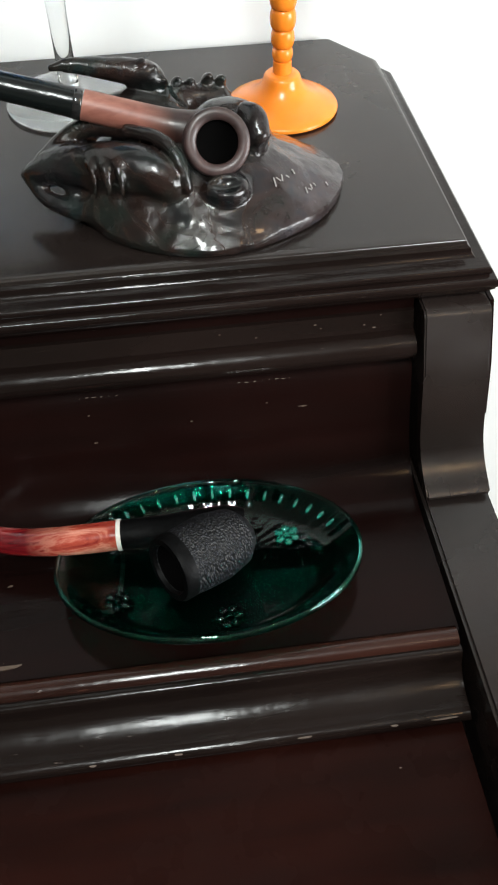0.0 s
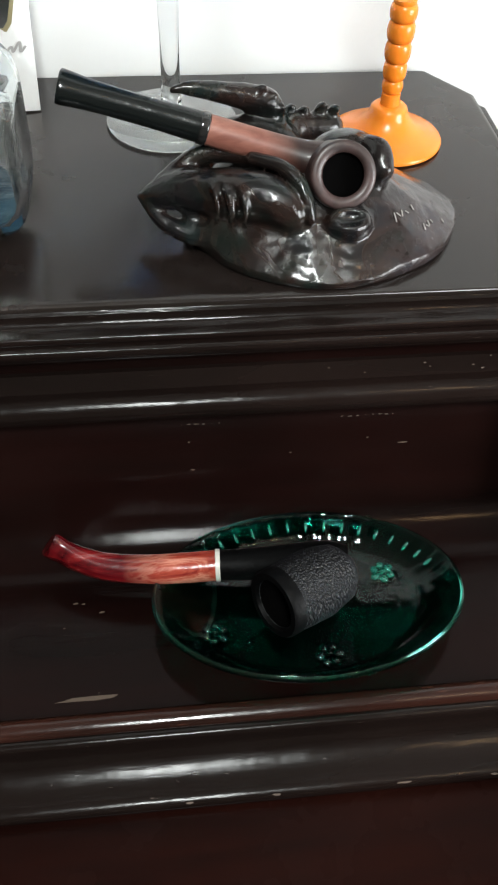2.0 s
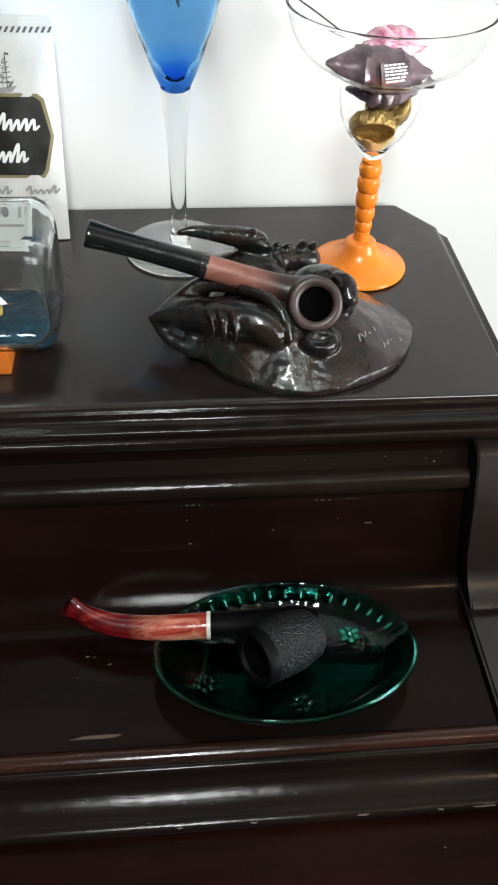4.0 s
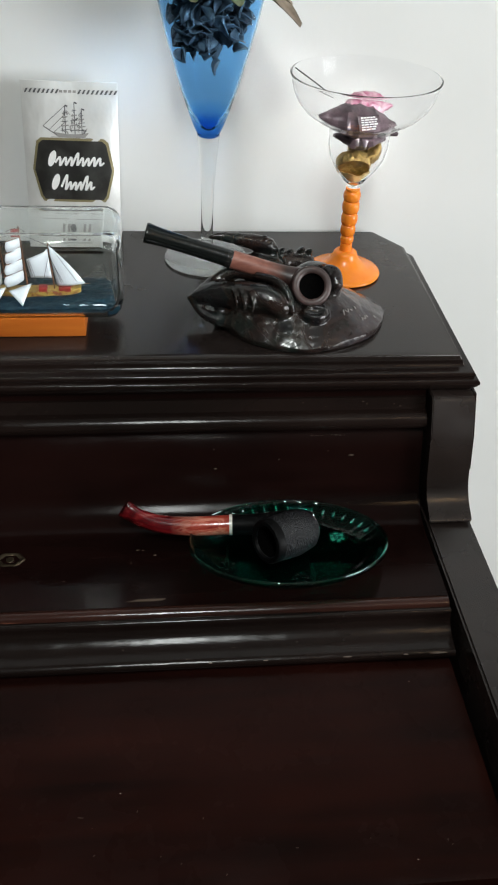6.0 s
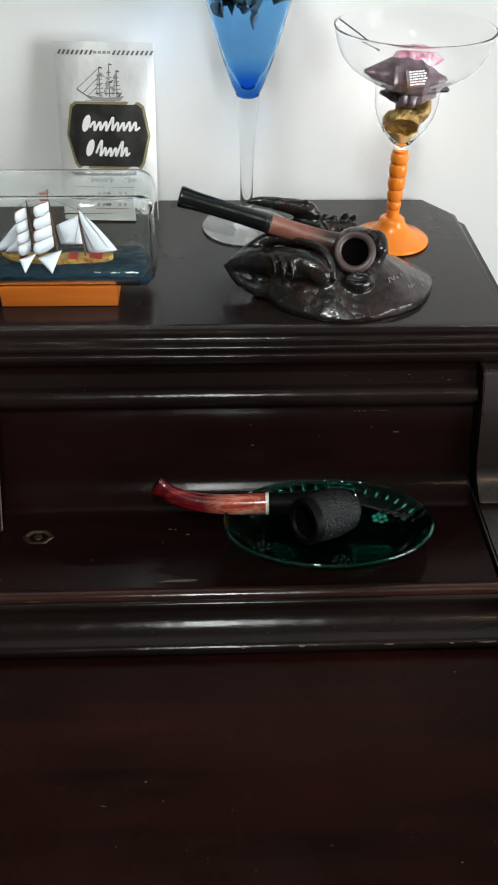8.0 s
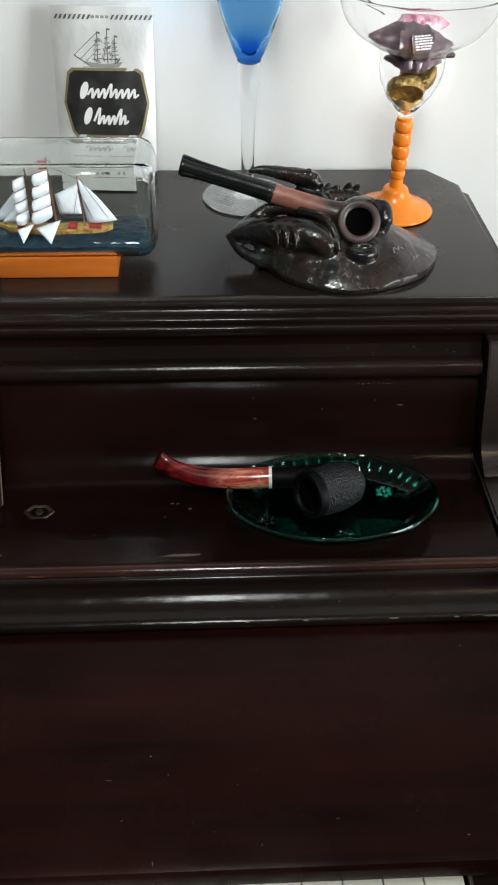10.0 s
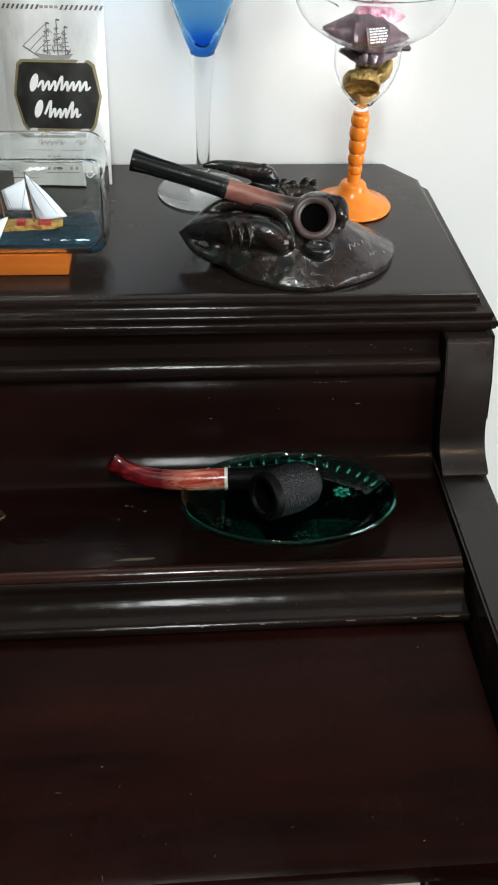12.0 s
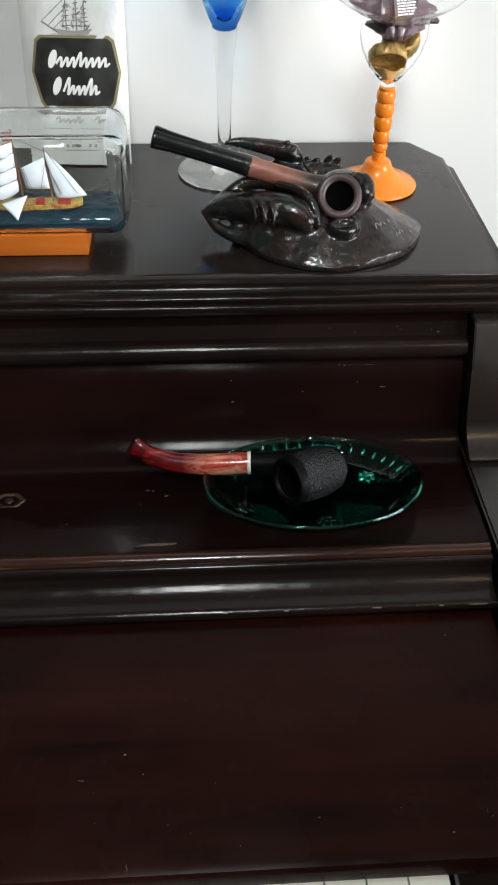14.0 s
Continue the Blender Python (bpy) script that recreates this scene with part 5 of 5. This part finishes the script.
sea = empty("putty_sea", -0.24, 0.417, BZ0 + 0.003, "dark blue painted putty sea inside the bottle", "sea")
bm = bmesh.new()
nx, ny = 60, 24
y0, y1, z0, zs = BY0 + 0.0037, BY1 - 0.0037, BZ0 + 0.0034, 1.2782
grid = []
for i in range(nx + 1):
    x = BX0 + 0.004 + (BX1 - 0.0055 - BX0 - 0.004) * i / nx
    tuck = 0.006 * max(0.0, (x - BX1 + 0.0145) / 0.009) ** 2
    grid.append([bm.verts.new((x, y0 + tuck + (y1 - y0 - 2 * tuck) * j / ny, zs + 0.0014 * noise.noise(Vector((x * 90, j * 0.35, 0))) - 0.0015 * max(0, 1 - j / 6) - 0.0055 * max(0, j / ny - 0.4) / 0.6)) for j in range(ny + 1)])
for i in range(nx):
    for j in range(ny):
        bm.faces.new((grid[i][j], grid[i + 1][j], grid[i + 1][j + 1], grid[i][j + 1]))
prof = [(0, None), (0.0006, z0 + 0.0042), (0.0026, z0 + 0.0016), (0.0075, z0), (-0.0075, z0), (-0.003, z0 + 0.0024), (0, None)]
low = []
for i in range(nx + 1):
    x = grid[i][0].co.x
    low.append([grid[i][0]] + [bm.verts.new((x, (grid[i][0] if y > 0 else grid[i][-1]).co.y + y, z)) for y, z in prof[1:-1]] + [grid[i][-1]])
for a, b in zip(low, low[1:]):
    for j in range(len(a) - 1):
        bm.faces.new((a[j], a[j + 1], b[j + 1], b[j]))
part("water", bm, SEA, sea)
for x, y, w in ((-0.1985, 0.3855, 0.0034), (-0.1865, 0.3862, 0.0042), (-0.2125, 0.3862, 0.003)):
    bm = bmesh.new()
    for n in range(5):
        ball(bm, (x + w * 0.5 * (n - 2), y + 0.0005 * math.sin(n * 2.3 + x * 900), zs - 0.0008), w * (0.2 + 0.12 * (n % 3)), 1.3, 0.5, 0.3, 2)
    part("foam_patch", bm, FOAM, sea)


def ship():
    sy, wz = 0.404, 1.278
    s = empty("model_ship", -0.24, sy, wz, "tiny three masted sailing ship with white sails, in the bottle", "model ship")
    st, n = [], 10
    for x, hw, top, keel in ((-0.2815, 0.0004, 0.0075, 0.004), (-0.276, 0.003, 0.0058, 0.0), (-0.262, 0.0055, 0.0045, -0.003), (-0.24, 0.0062, 0.0036, -0.003), (-0.218, 0.0058, 0.0042, -0.003), (-0.205, 0.0045, 0.0055, -0.001), (-0.2005, 0.003, 0.006, 0.001)):
        st.append((x, hw, top, keel))
    bm = bmesh.new()
    rings = []
    for x, hw, top, keel in st:
        rings.append([bm.verts.new((x, sy + hw * c, wz + (top if k in (0, 4) else keel + (top - keel) * q))) for k, (c, q) in enumerate(((-1, 1), (-0.92, 0.4), (0, 0), (0.92, 0.4), (1, 1)))])
    for a, b in zip(rings, rings[1:]):
        for k in range(5):
            bm.faces.new((a[k], a[(k + 1) % 5], b[(k + 1) % 5], b[k]))
    bm.faces.new(rings[0])
    bm.faces.new(rings[-1])
    hull = part("hull", bm, HULL, s, "yellow painted hull")
    part("hull_stripe", sweep(bmesh.new(), [(-0.276, sy - 0.0035, wz + 0.0012, 0.0004, 0.0005), (-0.24, sy - 0.0068, wz - 0.0005, 0.0004, 0.0006), (-0.205, sy - 0.0048, wz + 0.001, 0.0004, 0.0005)], 8, 6), DARK, hull)
    for x, w in ((-0.2125, 0.0045), (-0.229, 0.003), (-0.2655, 0.0025)):
        part("deck_house", boxed(x - w, x + w, sy - 0.0052, sy + 0.002, wz + 0.0038, wz + 0.0068, bevel=0.0004), REDP, hull, "red deck house")
    masts = ((-0.258, 1.327, 0.00075), (-0.2425, 1.3305, 0.0008), (-0.2225, 1.3195, 0.0006))
    for x, zt, r in masts:
        part("mast", sweep(bmesh.new(), [(x + 0.002, sy, wz + 0.003, r, r), (x, sy, zt, r * 0.7, r * 0.7)], 8, 2), MAST, s)
    part("bowsprit", sweep(bmesh.new(), [(-0.276, sy, wz + 0.006, 0.0007, 0.0007), (-0.2955, sy, wz + 0.0105, 0.0005, 0.0005)], 8, 2), MAST, s)

    def square_sail(x, z, w, h, seed):
        """A bellied sail hung from a yard that rises towards the mast."""
        q, rows, n = bmesh.new(), [], 8
        for i in range(n + 1):
            t = i / n
            row = []
            for k in range(n + 1):
                u = k / n
                full = math.sin(math.pi * min(1, t * 1.1)) ** 0.7 * (0.45 + 0.55 * math.sin(math.pi * u))
                side = 0.5 + (u - 0.5) * (0.78 + 0.3 * math.sin(math.pi * (0.15 + 0.7 * t)))
                row.append(q.verts.new((x - w * (1 - side) - 0.0008 * full - 0.0005 * t, sy - 0.0035 - 0.005 * (1 - u) - 0.003 * full, z + h / 2 - h * t + w * 0.22 * (u - 0.5) - 0.0016 * math.sin(math.pi * u) * t + 0.0003 * math.sin(seed + 3 * u))))
            rows.append(row)
        for a, b in zip(rows, rows[1:]):
            for k in range(n):
                q.faces.new((a[k], a[k + 1], b[k + 1], b[k]))
        o = part("square_sail", q, SAIL, s, angle=80)
        o.modifiers.new("thick", "SOLIDIFY").thickness = 0.0004
        part("yard", sweep(bmesh.new(), [(x - w * 1.08, sy - 0.0105, z + h / 2 - w * 0.12, 0.0003, 0.0003), (x + w * 0.1, sy - 0.0028, z + h / 2 + w * 0.13, 0.0003, 0.0003)], 8, 2), MAST, s)
    for k in range(4):
        square_sail(-0.2578, 1.3165 - 0.0082 * k, 0.0072 + 0.0004 * k, 0.0082, k)
    for k in range(4):
        square_sail(-0.2415, 1.321 - 0.0091 * k, 0.0095 + 0.0013 * k, 0.0092, k + 9)

    def cloth(name, corners, belly):
        a, b, c = (Vector(v) for v in corners)
        q = bmesh.new()
        n, rows = 8, []
        for i in range(n + 1):
            row = []
            for j in range(n + 1 - i):
                u, v = i / n, j / n
                w = 1 - u - v
                p = a * w + b * u + c * v
                p.y -= belly * 27 * u * v * w
                row.append(q.verts.new(p))
            rows.append(row)
        for i in range(n):
            for j in range(n - i):
                q.faces.new((rows[i][j], rows[i + 1][j], rows[i][j + 1]))
                if j < n - i - 1:
                    q.faces.new((rows[i + 1][j], rows[i + 1][j + 1], rows[i][j + 1]))
        o = part(name, q, SAIL, s, angle=80)
        o.modifiers.new("thick", "SOLIDIFY").thickness = 0.0003
    cloth("course_sail", ((-0.267, sy - 0.0105, 1.2845), (-0.2555, sy - 0.006, 1.2868), (-0.2625, sy - 0.0185, 1.2775)), 0.001)
    cloth("course_sail", ((-0.2535, sy - 0.0105, 1.2855), (-0.2365, sy - 0.006, 1.2895), (-0.243, sy - 0.019, 1.2772)), 0.0012)
    q, rows, n = bmesh.new(), [], 12
    for i in range(n + 1):
        t = i / n
        foot = Vector((-0.2222 + 0.004 * t, sy - 0.0005, 1.3165 - 0.0315 * t))
        reach = 0.0008 + 0.0205 * t ** 0.72
        rows.append([q.verts.new(foot + Vector((reach * k / 8, -0.002 * math.sin(math.pi * k / 8) * t, 0.0018 * (k / 8) * t - 0.0012 * (k / 8) ** 2 * (1 - t)))) for k in range(9)])
    for a, b in zip(rows, rows[1:]):
        for k in range(8):
            q.faces.new((a[k], a[k + 1], b[k + 1], b[k]))
    o = part("spanker", q, SAIL, s, angle=80)
    o.modifiers.new("thick", "SOLIDIFY").thickness = 0.0003
    part("boom", sweep(bmesh.new(), [(-0.2185, sy - 0.0004, 1.2846, 0.0004, 0.0004), (-0.1935, sy - 0.0004, 1.2866, 0.0003, 0.0003)], 8, 2), MAST, s)
    q = bmesh.new()
    rows = []
    for i in range(9):
        t = i / 8
        left, right = Vector((-0.2395 + 0.002 * t, sy, 1.306 - 0.0145 * t)), Vector((-0.2232 + 0.0015 * t, sy, 1.3135 - 0.0222 * t))
        rows.append([q.verts.new(left.lerp(right, k / 6) + Vector((0, -0.0016 * math.sin(math.pi * k / 6) * math.sin(math.pi * t), 0))) for k in range(7)])
    for a, b in zip(rows, rows[1:]):
        for k in range(6):
            q.faces.new((a[k], a[k + 1], b[k + 1], b[k]))
    o = part("stay_sail", q, SAIL, s, angle=80)
    o.modifiers.new("thick", "SOLIDIFY").thickness = 0.0003
    cloth("jib", ((-0.2585, sy, 1.318), (-0.287, sy - 0.001, 1.2865), (-0.2625, sy - 0.002, 1.29)), 0.0012)
    cloth("jib", ((-0.264, sy - 0.003, 1.301), (-0.2785, sy - 0.003, 1.2868), (-0.2655, sy - 0.004, 1.2875)), 0.001)
    for q in ((-0.2425, 1.3295, -0.222, 1.318), (-0.222, 1.319, -0.203, 1.2895), (-0.258, 1.326, -0.294, 1.2925), (-0.2425, 1.33, -0.258, 1.3255), (-0.2425, 1.322, -0.234, 1.288), (-0.2415, 1.322, -0.2325, 1.288),
              (-0.222, 1.31, -0.2145, 1.288), (-0.222, 1.308, -0.213, 1.288), (-0.258, 1.318, -0.251, 1.288), (-0.222, 1.312, -0.2285, 1.288)):
        part("rigging_line", sweep(bmesh.new(), [(q[0], sy - 0.0006, q[1], 0.00018, 0.00018), (q[2], sy - 0.003, q[3], 0.00018, 0.00018)], 6, 2), DARK, s)
    part("flag", boxed(-0.2482, -0.2425, sy - 0.0004, sy + 0.0004, 1.3258, 1.3285, bevel=0.0002), REDP, s, "small red flag")


ship()
